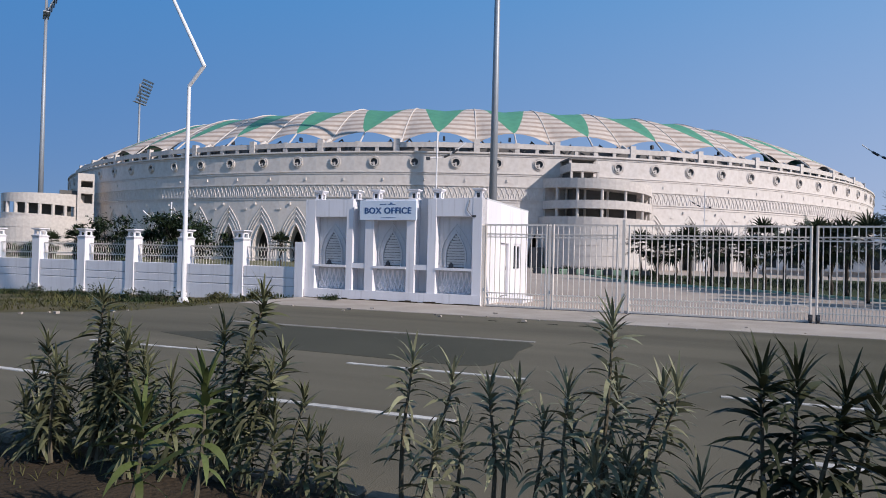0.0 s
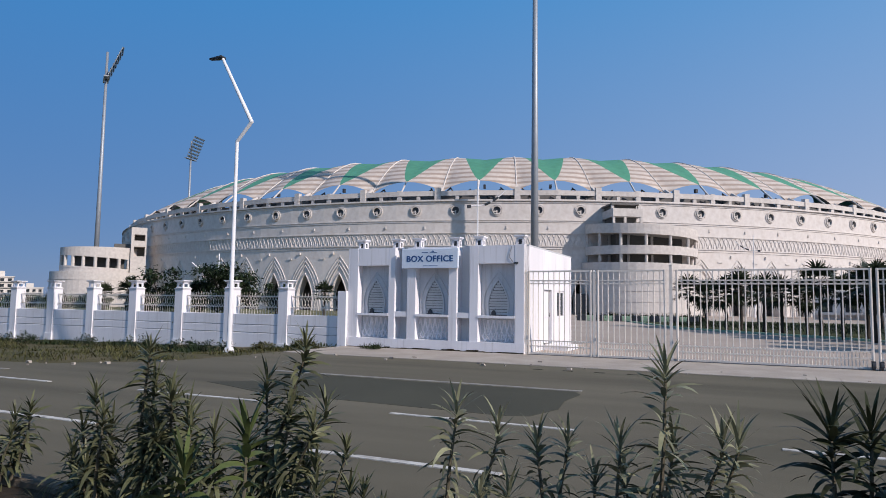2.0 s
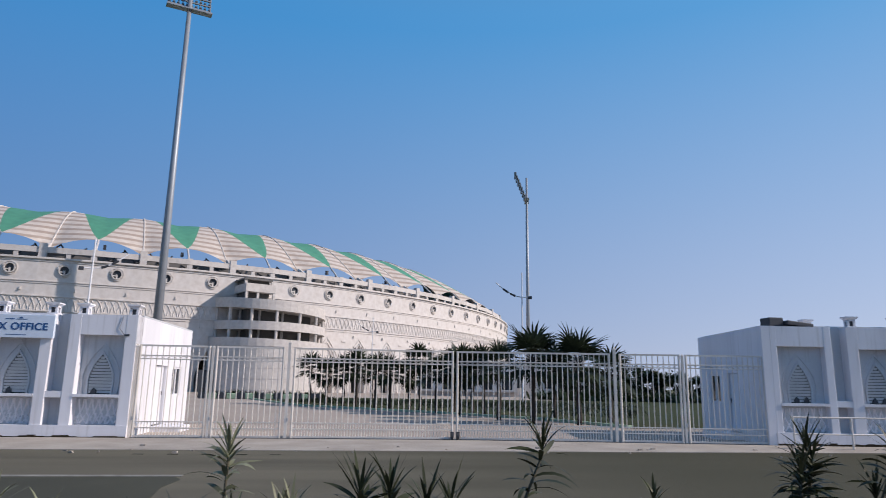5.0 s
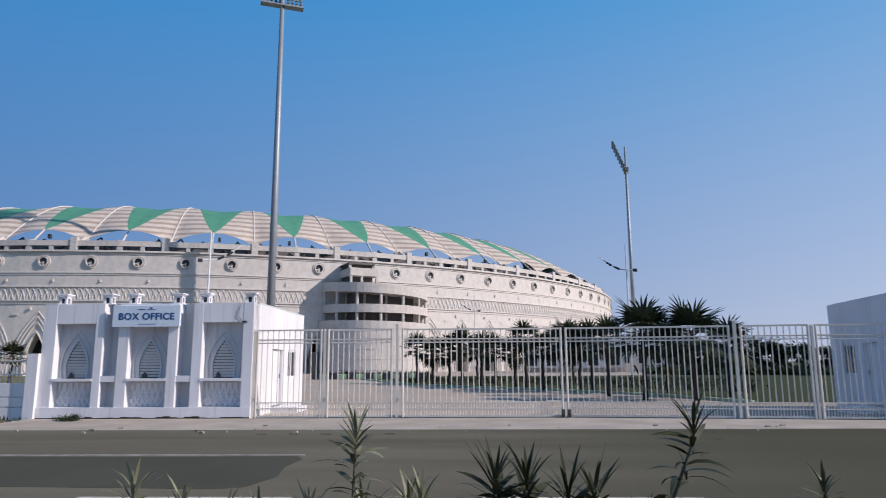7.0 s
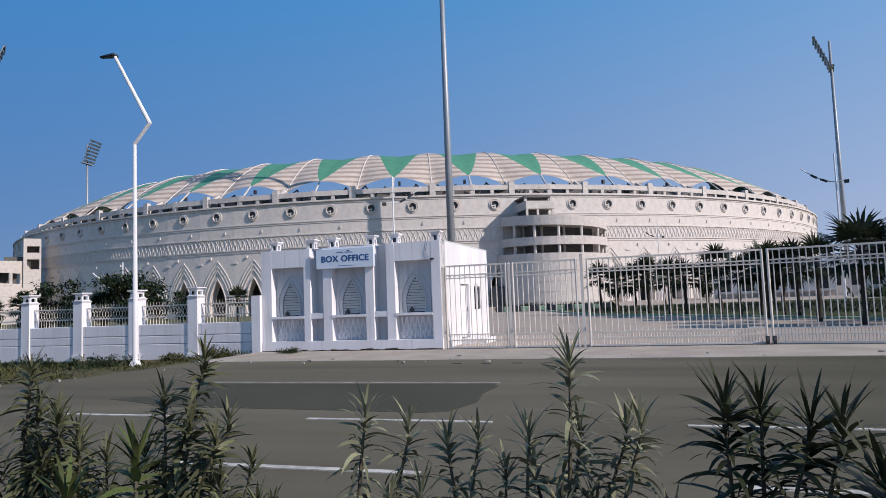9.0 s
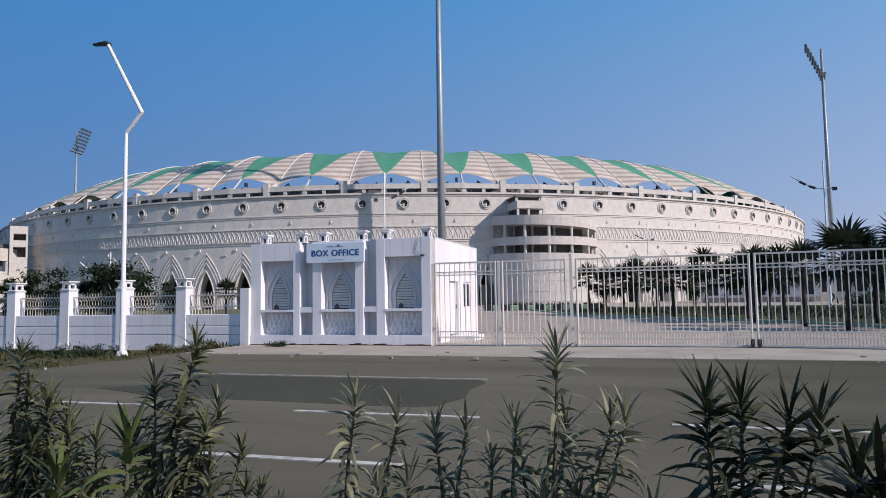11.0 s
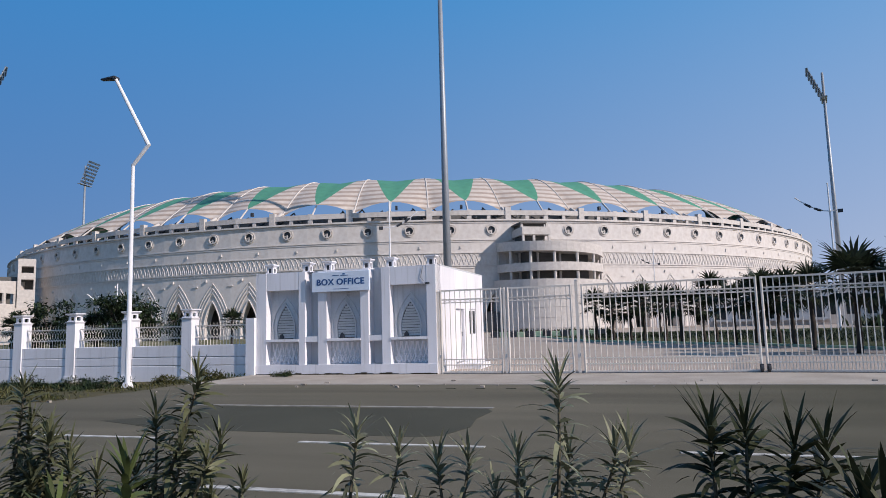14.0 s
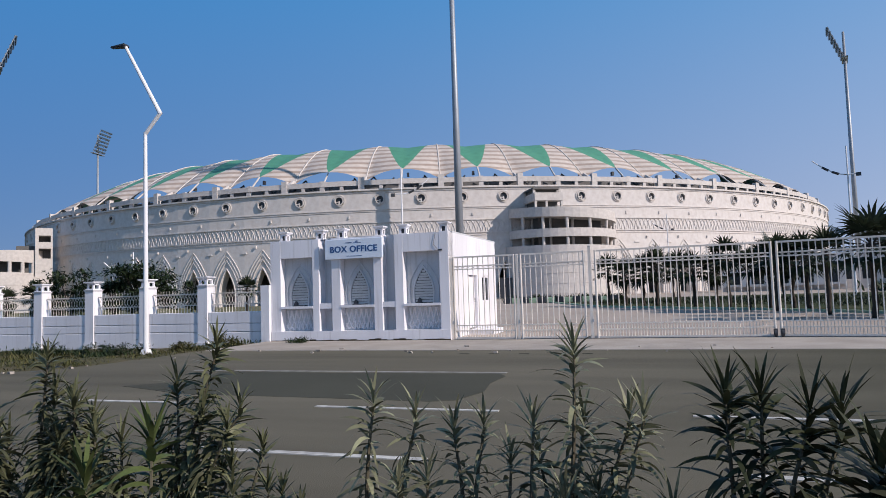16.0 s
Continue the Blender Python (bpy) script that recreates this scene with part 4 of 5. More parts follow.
def floor_plate(bm, ax, ay, z, n=28):
    lo = [bm.verts.new((ax * math.sin(radians(-105 + 210 * k / n)), -ay * math.cos(radians(-105 + 210 * k / n)), z)) for k in range(n + 1)]
    hi = [bm.verts.new((v.co.x, v.co.y, z + 0.3)) for v in lo]
    bm.faces.new(lo[::-1])
    bm.faces.new(hi)
    for i in range(n + 1):
        j = (i + 1) % (n + 1)
        bm.faces.new((lo[i], lo[j], hi[j], hi[i]))


def ramp_tower(at, label):
    """An open spiral ramp: curved parapets over one another on columns, with a stair head on top."""
    ob = thing("ramp_tower", at, label, "ramp tower", "ramp towers")

    def add(name, fn, mat, label=""):
        bm = bmesh.new()
        fn(bm)
        part(name, bm, mat, ob, label)
    add("parapet", lambda b: drum(b, 9.4, 8.5, 13.55, 15.05, dz=-1.7, dt=-1.5), M_CONCRETE)
    add("parapet", lambda b: drum(b, 9.4, 8.5, 9.85, 11.2, dz=-0.4), M_CONCRETE)
    add("parapet", lambda b: drum(b, 10.0, 9.1, 0.0, 8.6, dz=0.0, dt=-0.7), M_CONCRETE)
    for z in (0.55, 2.2, 3.85, 5.5, 7.15):
        add("string_course", lambda b: drum(b, 10.06, 9.16, z, z + 0.12, thick=0.2), M_CONCRETE)
    for z in (9.85, 7.3):
        add("floor_plate", lambda b: floor_plate(b, 9.0, 8.1, z), M_CONCRETE)
    # the ramp's sloping soffit
    def soffit(b):
        for side in (0, 1):
            vs = [b.verts.new((9.0 * math.sin(radians(-105 + 7.5 * k)), -8.1 * math.cos(radians(-105 + 7.5 * k)), 13.6 - 1.7 * k / 28 + 0.25 * side)) for k in range(29)]
            c = b.verts.new((0, 2.0, 12.8 + 0.25 * side))
            for p, q in zip(vs, vs[1:]):
                b.faces.new((p, q, c))
    add("ramp_slab", soffit, M_CONCRETE)
    # solid core, coloured dark for the shade inside the open storeys
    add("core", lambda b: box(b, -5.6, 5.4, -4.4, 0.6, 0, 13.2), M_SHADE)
    for k in range(8):
        a = radians(-88 + 25 * k)
        top = 13.7 - 1.7 * (k * 25 + 17) / 210
        add("column", lambda b: tube(b, [(9.0 * math.sin(a), -8.1 * math.cos(a), 11.0), (9.0 * math.sin(a), -8.1 * math.cos(a), top)], 0.26, 8), M_CONCRETE)
        add("column", lambda b: tube(b, [(9.0 * math.sin(a), -8.1 * math.cos(a), 7.5), (9.0 * math.sin(a), -8.1 * math.cos(a), 10.0)], 0.26, 8), M_CONCRETE)
    for k in range(5):
        a = radians(-70 + 34 * k)
        add("inner_column", lambda b: tube(b, [(6.2 * math.sin(a), -5.8 * math.cos(a), 7.4), (6.2 * math.sin(a), -5.8 * math.cos(a), 13.2 - k * 0.2)], 0.22, 8), M_CONCRETE)
    # stair head
    cx, cy = -4.1, -1.6
    def cabin(b):
        box(b, cx - 2.45, cx + 2.45, cy - 4.2, cy + 1.5, 15.75, 17.05)
        box(b, cx - 2.45, cx + 2.45, cy - 4.2, cy + 1.5, 14.1, 14.5)
    add("stair_head", cabin, M_CONCRETE)
    # dark box puts the shade in the stair head's opening into colour
    add("stair_shade_box", lambda b: box(b, cx - 2.0, cx + 2.0, cy - 2.6, cy + 1.4, 14.5, 17.7), M_SHADE)
    for x in (-2.25, -0.4, 2.25):
        add("stair_pier", lambda b: box(b, cx + x - 0.18, cx + x + 0.18, cy - 4.1, cy - 3.75, 14.5, 15.75), M_CONCRETE)
    for x in (-2.2, 2.2):
        add("stair_pier", lambda b: box(b, cx + x - 0.2, cx + x + 0.2, cy - 3.4, cy - 3.0, 17.05, 17.75), M_CONCRETE)
    add("roof_slab", lambda b: box(b, cx - 2.5, cx + 2.1, cy - 3.6, cy + 2.0, 17.7, 17.95), M_DARKWALL)
    return ob


ramp_tower(stadium.matrix_basis @ turned(10.8) @ pose(0, -R + 0.6, 0), "curved concrete ramp tower with open storeys beside the stadium")


def stair_ramp(at):
    """A broad curved ramp with one slanting row of openings, and a square stair tower at its end."""
    ob = thing("ramp_tower", at, "broad curved ramp with slanting openings and a square stair tower", "ramp tower", "ramp towers")

    def add(name, fn, mat):
        bm = bmesh.new()
        fn(bm)
        part(name, bm, mat, ob)
    add("parapet", lambda b: drum(b, 7.5, 6.6, 10.55, 11.9, dz=-1.1, dt=0.5), M_CONCRETE)
    add("parapet", lambda b: drum(b, 7.5, 6.6, 6.4, 8.45, dz=0, dt=-1.0), M_CONCRETE)
    add("parapet", lambda b: drum(b, 9.2, 8.0, 0.0, 6.95), M_CONCRETE)
    add("string_course", lambda b: drum(b, 9.26, 8.06, 5.3, 5.5, thick=0.2), M_CONCRETE)
    add("string_course", lambda b: drum(b, 7.56, 6.66, 8.1, 8.25, thick=0.2, dz=-1.0), M_CONCRETE)
    add("floor_plate", lambda b: floor_plate(b, 8.9, 7.7, 6.5), M_CONCRETE)
    add("floor_plate", lambda b: floor_plate(b, 7.2, 6.3, 10.6), M_CONCRETE)
    # core whose dark colour stands for shade behind the slanting openings
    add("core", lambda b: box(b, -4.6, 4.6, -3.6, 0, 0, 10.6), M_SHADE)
    for k in range(11):
        t = (8 + 18 * k) / 210
        a = radians(-97 + 18 * k)
        add("column", lambda b: tube(b, [(7.2 * math.sin(a), -6.3 * math.cos(a), 8.3 - t), (7.2 * math.sin(a), -6.3 * math.cos(a), 10.6 - 1.1 * t)], 0.34, 8), M_CONCRETE)
    # stair tower
    def shaft(b):
        box(b, 5.6, 6.2, -5.0, 1.0, 0, 16.7)
        box(b, 8.3, 8.6, -5.0, 1.0, 0, 16.7)
        for z0, z1 in ((15.2, 16.7), (12.6, 13.9), (0, 10.6)):
            box(b, 6.2, 8.3, -5.0, 1.0, z0, z1)
    add("stair_tower", shaft, M_CONCRETE)
    # dark boxes: shade of the stair openings and the gap, put into colour
    add("stair_shade_box", lambda b: box(b, 6.2, 8.3, -2.4, 0.9, 10.5, 15.3), M_SHADE)
    add("gap_shade_box", lambda b: box(b, 2.5, 5.6, -3.0, 0.5, 10.8, 13.2), M_SHADE)


STAIR_AT = Vector((158 * math.sin(radians(-31.0)), 158 * math.cos(radians(-31.0)), 0))
stair_ramp(pose(STAIR_AT.x, STAIR_AT.y, 0, 0, 0, 31.0))

# ---- masts, yard lamps, far buildings ----
def polar(bearing, r, z=0.0):
    return Vector((r * math.sin(radians(bearing)), r * math.cos(radians(bearing)), z))


def flood_mast(bearing, r, height, label):
    p = polar(bearing, r)
    to = math.degrees(math.atan2(-(CX - p.x), CY - p.y))   # turns +y to the pitch
    ob = thing("floodlight_mast", pose(p.x, p.y, 0, 0, 0, to), label, "floodlight mast", "floodlight masts")
    bm = bmesh.new()
    tube(bm, [(0, 0, 0), (0, 0, height * 0.5), (0, 0, height + 7)], [0.7, 0.5, 0.3], 14)
    part("mast", bm, M_STEEL, ob, smooth=True)
    bm = bmesh.new()
    tube(bm, [(0, 0, 0), (0, 0, 0.5)], [1.1, 0.9], 14)
    part("footing", bm, M_APRON, ob)
    bm = bmesh.new()
    for k in range(7):
        box(bm, -3.3, 3.3, 0.3 + 0.47 * k, 0.5 + 0.47 * k, height + 0.25 + 1.2 * k, height + 0.4 + 1.2 * k)
    for x in (-3.2, -1.6, 1.6, 3.2):
        tube(bm, [(x, 0.35, height), (x, 3.4, height + 8.0)], 0.09, 5)
    head = part("lamp_frame", bm, M_STEEL, ob, "leaning steel lamp frame")
    bm = bmesh.new()
    box(bm, -3.4, 3.4, -0.65, 0.65, height - 0.45, height - 0.25)
    part("platform", bm, M_STEEL, ob)
    bm = bmesh.new()
    tube(bm, [(0, -0.15, 0.28), (0, 0.38, 0.03)], [0.17, 0.28], 8)
    floodlight = mesh("floodlight", bm, M_LAMP)
    for k in range(7):
        for i in range(10):
            part("floodlight", floodlight, M_LAMP, head, at=pose(-3.0 + 6.0 * i / 9, 0.53 + 0.47 * k, height + 0.5 + 1.2 * k))


flood_mast(4.42, 103, 59.7, "tall grey tapered floodlight mast behind the ticket office")
flood_mast(35.15, 196, 57.7, "tall grey floodlight mast seen edge on beyond palms")
flood_mast(-31.3, 190, 59.0, "tall grey floodlight mast rising by the ramp tower")
flood_mast(-24.8, 274, 56.9, "distant floodlight mast showing behind the stadium roof")


def yard_lamp(bearing, r, h, turn=0.0):
    p = polar(bearing, r)
    ob = thing("yard_lamp", pose(p.x, p.y, 0, 0, 0, -bearing + turn), "white yard lamp with a curved arm of dark fittings", "lamp post", "yard lamps")
    bm = bmesh.new()
    tube(bm, [(0, 0, 0), (0, 0, h)], [0.1, 0.06], 10)
    part("pole", bm, M_POLE, ob)
    arm = [(-2.6 + 2.6 * t, 0, h - 2.5 + 1.5 * (1 - t) ** 1.7) for t in (0, 0.15, 0.3, 0.45, 0.6, 0.8, 1)]
    bm = bmesh.new()
    tube(bm, arm + [(0.9, 0, h - 2.45)], 0.05, 6)
    part("arm", bm, M_POLE, ob)
    for a, b in ((0.28, 0.46), (0.55, 0.75)):
        q = [(-2.6 + 2.6 * t, 0, h - 2.52 + 1.5 * (1 - t) ** 1.7) for t in (a, b)]
        bm = bmesh.new()
        tube(bm, q, [0.1, 0.12], 6)
        part("fitting", bm, M_DARK, ob)
    bm = bmesh.new()
    box(bm, 0.6, 0.98, -0.14, 0.14, h - 2.68, h - 2.4)
    part("fitting", bm, M_DARK, ob)


yard_lamp(-0.55, 60, 13.0, 180)
yard_lamp(34.8, 66, 12.9)
yard_lamp(21.8, 113, 12.9)
yard_lamp(-22.3, 72, 6.4)


def block(bearing, r, w, depth, h, storeys, cols, label):
    p = polar(bearing, r)
    ob = thing("apartment_building", pose(p.x, p.y, 0, 0, 0, -bearing), label, "building", "far buildings")
    bm = bmesh.new()
    box(bm, -w / 2, w / 2, 0, depth, 0, h)
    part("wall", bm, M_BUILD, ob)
    bm = bmesh.new()
    box(bm, -w / 2 - 0.4, w / 2 + 0.4, -0.4, depth, h, h + 0.5)
    box(bm, -w * 0.2, w * 0.1, 1, depth - 1, h + 0.5, h + 3.2)
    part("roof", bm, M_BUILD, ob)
    for i in range(storeys):
        z = h * (i + 0.3) / storeys
        for j in range(cols):
            x = -w / 2 + w * (j + 0.5) / cols
            bm = bmesh.new()
            box(bm, x - w / cols * 0.26, x + w / cols * 0.26, -0.06, 0.4, z, z + h / storeys * 0.5)
            part("window", bm, M_GLASS, ob)
        bm = bmesh.new()
        box(bm, -w / 2, w / 2, -1.1, 0, z - 0.35, z - 0.1)
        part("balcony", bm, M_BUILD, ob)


block(-42.2, 420, 17, 14, 11.0, 4, 6, "pale low apartment block beyond the wall")
block(-40.0, 400, 12, 14, 13.5, 5, 4, "pale stepped apartment block, distant")
block(-38.6, 396, 10, 14, 14.6, 5, 3, "taller pale apartment block, distant")
block(-37.2, 410, 10, 12, 12.0, 4, 3, "small pale apartment block, distant")
block(-45.5, 450, 24, 14, 10.0, 3, 7, "pale low apartment block, hazy")
block(-35.4, 520, 14, 10, 8.0, 2, 4, "small white building, far off")
block(37.8, 128, 9, 10, 6.6, 2, 3, "white annex building behind the palms")
block(30.0, 108, 16, 6, 3.6, 1, 5, "low white annex wall behind the palms")

# low white building past the stadium, and a dark box coloured for the unlit doorway at the stadium's foot
p = polar(34.3, 112)
low = thing("low_building", pose(p.x, p.y, 0, 0, 0, -34.3), "low white building behind the palms", "building")
bm = bmesh.new()
box(bm, -6.5, 6.5, 0, 8, -0.05, 5.0)
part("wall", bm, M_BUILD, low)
bm = bmesh.new()
box(bm, -6.8, 6.8, -0.3, 8.3, 5.0, 5.3)
part("roof", bm, M_WHITE, low)
for k in range(5):
    bm = bmesh.new()
    box(bm, -5.6 + 2.5 * k, -4.4 + 2.5 * k, -0.06, 0.04, 1.4, 3.2)
    part("window", bm, M_GLASS, low)
p = polar(8.25, 108.6)
door = thing("door_dark", pose(p.x, p.y, 0, 0, 0, -8.25), "solid dark box in place of the unlit doorway at the stadium's foot", "door", kind="structure")
bm = bmesh.new()
box(bm, -1.1, 1.1, 0, 2.5, 0, 3.4)
part("doorway_dark_box", bm, M_DARK, door)

# ---- palms, trees, weeds ----
def ribbon(bm, p0, way, up, length, width, droop, segs=4, fold=0.0):
    """A tapering leaf blade from p0, bending down as it goes."""
    way, up = way.normalized(), up.normalized()
    side = way.cross(up).normalized()
    prev, p = None, p0.copy()
    for k in range(segs + 1):
        t = k / segs
        w = width * (0.35 + 1.9 * t - 2.25 * t * t) if k < segs else 0.0
        w = max(w, 0.0)
        if k == segs:
            cur = [bm.verts.new(p)]
        else:
            cur = [bm.verts.new(p - side * w / 2 + up * fold * w), bm.verts.new(p + side * w / 2 + up * fold * w)]
        if prev:
            bm.faces.new(prev + cur[::-1])
        prev = cur
        p = p + way * (length / segs)
        way = (way + Vector((0, 0, -droop / segs))).normalized()
    return p


def palm_meshes(seed, leaves=19, spread=1.0):
    rnd = random.Random(seed)
    bm = bmesh.new()
    st = bmesh.new()
    for i in range(leaves):
        a = i * 2.4 + rnd.uniform(-0.3, 0.3)
        el = radians(76 - 118 * (i / leaves) + rnd.uniform(-8, 8))
        d = Vector((math.cos(a) * math.cos(el), math.sin(a) * math.cos(el), math.sin(el)))
        stalk = spread * rnd.uniform(0.5, 0.7)
        end = d * stalk + Vector((0, 0, -0.04))
        tube(st, [(0, 0, 0), end * 0.5 + Vector((0, 0, 0.02)), end], [0.02, 0.014, 0.01], 4, False)
        up = Vector((-math.cos(a) * math.sin(el), -math.sin(a) * math.sin(el), math.cos(el)))
        side = d.cross(up)
        for j in range(15):
            b = radians(-91 + 13 * j + rnd.uniform(-3, 3))
            way = d * math.cos(b) + side * math.sin(b) + up * 0.08
            ribbon(bm, end, way, up, spread * (0.62 + 0.16 * math.cos(b)) * rnd.uniform(0.9, 1.1), 0.115 * spread, 0.85, 3)
    return mesh("crown", bm, M_PALM), mesh("leaf_stalk", st, M_TRUNK)


def trunk_mesh(h, r):
    bm = bmesh.new()
    n = 12
    pts, rad = [], []
    for k in range(n + 1):
        pts.append((0.03 * math.sin(k), 0.03 * math.cos(k * 1.3), h * k / n))
        rad.append(r * (1.25 - 0.35 * k / n) * (1 + 0.12 * (k % 2)))
    tube(bm, pts, rad, 9)
    return mesh("trunk", bm, M_TRUNK, True)


CROWNS = [palm_meshes(s) for s in (1, 2, 3)]
rnd = random.Random(11)


def palm(bearing, r, top, size=1.0):
    p = polar(bearing, r)
    ob = thing("fan_palm", pose(p.x, p.y, 0.02, 0, 0, rnd.uniform(0, 360)), "dark fan palm with a rough trunk on the lawn", "palm tree", "fan palms")
    h = top - 0.95 * size
    part("trunk", trunk_mesh(h + 0.05, rnd.uniform(0.07, 0.1)), M_TRUNK, ob)
    c, s = CROWNS[rnd.randrange(3)]
    crown = part("crown", c, M_PALM, ob, at=Matrix.LocRotScale((0, 0, h), Euler((0, 0, rnd.uniform(0, 6))), (size,) * 3))
    part("leaf_stalk", s, M_TRUNK, crown)


for i in range(13):
    palm(16.9 + 1.36 * i + rnd.uniform(-0.25, 0.25), 52.5 - 1.55 * i + rnd.uniform(-1.5, 1.5), rnd.uniform(3.2, 3.8) + (0.35 if i % 4 == 3 else 0), rnd.uniform(1.05, 1.3))
for i in range(2):
    palm(22.0 + 8.3 * i + rnd.uniform(-0.4, 0.4), 62 - 1.5 * i + rnd.uniform(-2, 2), rnd.uniform(3.2, 3.9), rnd.uniform(1.2, 1.45))
palm(29.6, 37, 3.8, 1.05)
palm(35.9, 30, 4.1, 1.4)
palm(39.7, 30, 3.9, 1.4)
palm(37.6, 36, 3.6, 1.2)
palm(42.2, 33, 3.4, 1.2)
palm(-13.7, 48, 2.9, 0.8)
palm(-29.0, 47, 2.7, 0.7)
palm(-30.6, 50, 2.5, 0.7)
palm(64.3, 62, 8.6, 1.5)


def tree(bearing, r, h, w, clumps, label, seed, mat=None, leaf=1.0):
    """A tapered trunk, limbs, and a crown of many small leaves."""
    q = random.Random(seed)
    p = polar(bearing, r)
    ob = thing("tree", pose(p.x, p.y, 0, 0, 0, q.uniform(0, 360)), label, "tree")
    bm, lv = bmesh.new(), bmesh.new()
    tube(bm, [(0, 0, 0), (0.05, 0, h * 0.3), (0.0, 0.08, h * 0.6)], [0.13, 0.1, 0.05], 8)
    for i in range(clumps):
        a, t = q.uniform(0, 6.283), q.uniform(0.25, 1) ** 0.6
        z = q.uniform(0.3, 1.0)
        rr = w * 0.5 * t * math.sqrt(max(0.05, 1 - ((z - 0.6) / 0.5) ** 2))
        c = Vector((rr * math.cos(a), rr * math.sin(a), h * z))
        tube(bm, [(0, 0, h * 0.35), c * 0.6 + Vector((0, 0, h * 0.14)), c], [0.045, 0.025, 0.008], 5, False)
        for k in range(90):
            o = Vector((q.gauss(0, 1), q.gauss(0, 1), q.gauss(0, 0.7))) * w * 0.075
            d = Vector((q.uniform(-1, 1), q.uniform(-1, 1), q.uniform(-0.7, 0.5)))
            ribbon(lv, c + o, d, Vector((q.uniform(-0.4, 0.4), q.uniform(-0.4, 0.4), 1)), leaf * q.uniform(0.2, 0.36), 0.14 * leaf, 0.3, 2)
    part("trunk", bm, M_TRUNK, ob)
    part("crown", lv, mat or M_TREE, ob)


tree(-21.6, 42, 3.6, 3.9, 44, "dense dark green tree inside the boundary wall", 1)
tree(-23.6, 44, 2.7, 2.0, 12, "dense dark green tree inside the boundary wall", 5)
tree(-26.6, 43, 3.4, 3.2, 18, "thin grey-green tree inside the boundary wall", 2)
tree(-27.8, 45, 3.0, 2.2, 14, "small tree inside the boundary wall", 7)
tree(-17.6, 50, 3.0, 2.0, 14, "small tree before the stadium arches", 8)


def scrub(name, spots, label, category, mat, seed, blades=14, tall=0.3, wide=0.014, spread=0.16):
    """A stand of loose blades and sprigs, as one mass."""
    q = random.Random(seed)
    bm = bmesh.new()
    for x, y, z, f in spots:
        for k in range(blades):
            a = q.uniform(0, 6.283)
            ribbon(bm, Vector((x + q.gauss(0, spread), y + q.gauss(0, spread), z)), Vector((math.cos(a) * 0.6, math.sin(a) * 0.6, q.uniform(0.5, 1.4))), Vector((-math.cos(a), -math.sin(a), 0.5)), tall * f * q.uniform(0.4, 1.1), wide * q.uniform(0.7, 1.8), 0.7, 3)
    return tagged(part(name, bm, mat, at=FRONT), label, category, kind="stuff")


def bush(x, y, w, h, clumps, label, seed, mat):
    """A low spreading bush: short limbs from the root, each ending in a loose clump of leaves."""
    q = random.Random(seed)
    ob = thing("bush", FRONT @ pose(x, y, 0.03 - verge_drop(x, y)), label, "bush", "verge bushes")
    bm, lv = bmesh.new(), bmesh.new()
    for i in range(clumps):
        a, t = q.uniform(0, 6.283), math.sqrt(q.random())
        c = Vector((w * 0.5 * t * math.cos(a), w * 0.4 * t * math.sin(a), h * q.uniform(0.25, 0.9) * (1 - 0.45 * t * t)))
        tube(bm, [(c.x * 0.2, c.y * 0.2, 0), c * 0.6 + Vector((0, 0, 0.03)), c], [0.012, 0.009, 0.004], 4, False)
        for k in range(46):
            o = Vector((q.gauss(0, 1), q.gauss(0, 1), q.gauss(0, 0.8))) * 0.085
            d = Vector((q.uniform(-1, 1), q.uniform(-1, 1), q.uniform(-0.4, 0.8)))
            ribbon(lv, c + o, d, Vector((q.uniform(-0.5, 0.5), q.uniform(-0.5, 0.5), 1)), q.uniform(0.07, 0.15), 0.05, 0.4, 2)
    part("limbs", bm, M_STEM, ob)
    part("foliage", lv, mat, ob)


bush(-16.2, -9.9, 2.6, 1.15, 46, "leafy green bush on the edge of the verge", 41, M_TREE)
bush(-18.6, -9.0, 1.8, 0.8, 24, "leafy green bush on the edge of the verge", 42, M_TREE)
for k, (x, y, w, h) in enumerate(((-10.4, -2.5, 1.5, 0.4), (-11.9, -2.2, 1.2, 0.38), (-8.7, -2.1, 0.9, 0.3), (-14.2, -2.3, 1.3, 0.42), (-17.0, -2.4, 1.5, 0.4), (-7.4, -1.5, 0.8, 0.26), (-21.0, -2.6, 1.8, 0.5))):
    bush(x, y, w, h, 14, "low brown-green weed clump before the boundary wall", 50 + k, M_WEED if k % 3 == 2 else M_TREE)
spots = []
for k in range(1300):
    s = -7.0 - 40 * rnd.random() ** 1.3
    e = verge_edge(min(s, -6.2))
    t = rnd.random()
    d = e + 0.4 + (-1.9 - e) * t
    lush = noise.noise((s * 0.45, d * 0.6, 7))
    if lush < -0.12 - 0.25 * rnd.random() * t:
        continue
    f = 0.3 + 1.1 * max(0.0, lush + 0.25) + (0.5 if -30 < s < -11 and -5 < d < -1 else 0)
    spots.append((s, d, 0.03 - verge_drop(s, d), f))
scrub("verge_grass", spots, "patchy dry grass and weeds on the verge", "grass", M_WEED, 3, 15, 0.22, 0.026, 0.3)
spots = [(s + rnd.gauss(0, 0.38), d + rnd.gauss(0, 0.3), 0.05, rnd.uniform(0.5, 1.1)) for s, d, n in ((-13.5, -2.2, 30), (-11.0, -3.0, 24), (-16, -1.5, 24), (-19.5, -2.0, 26), (-24, -2.0, 30), (-8.2, -1.7, 10), (-7.2, -1.2, 8), (-29, -2.2, 30)) for k in range(n)]
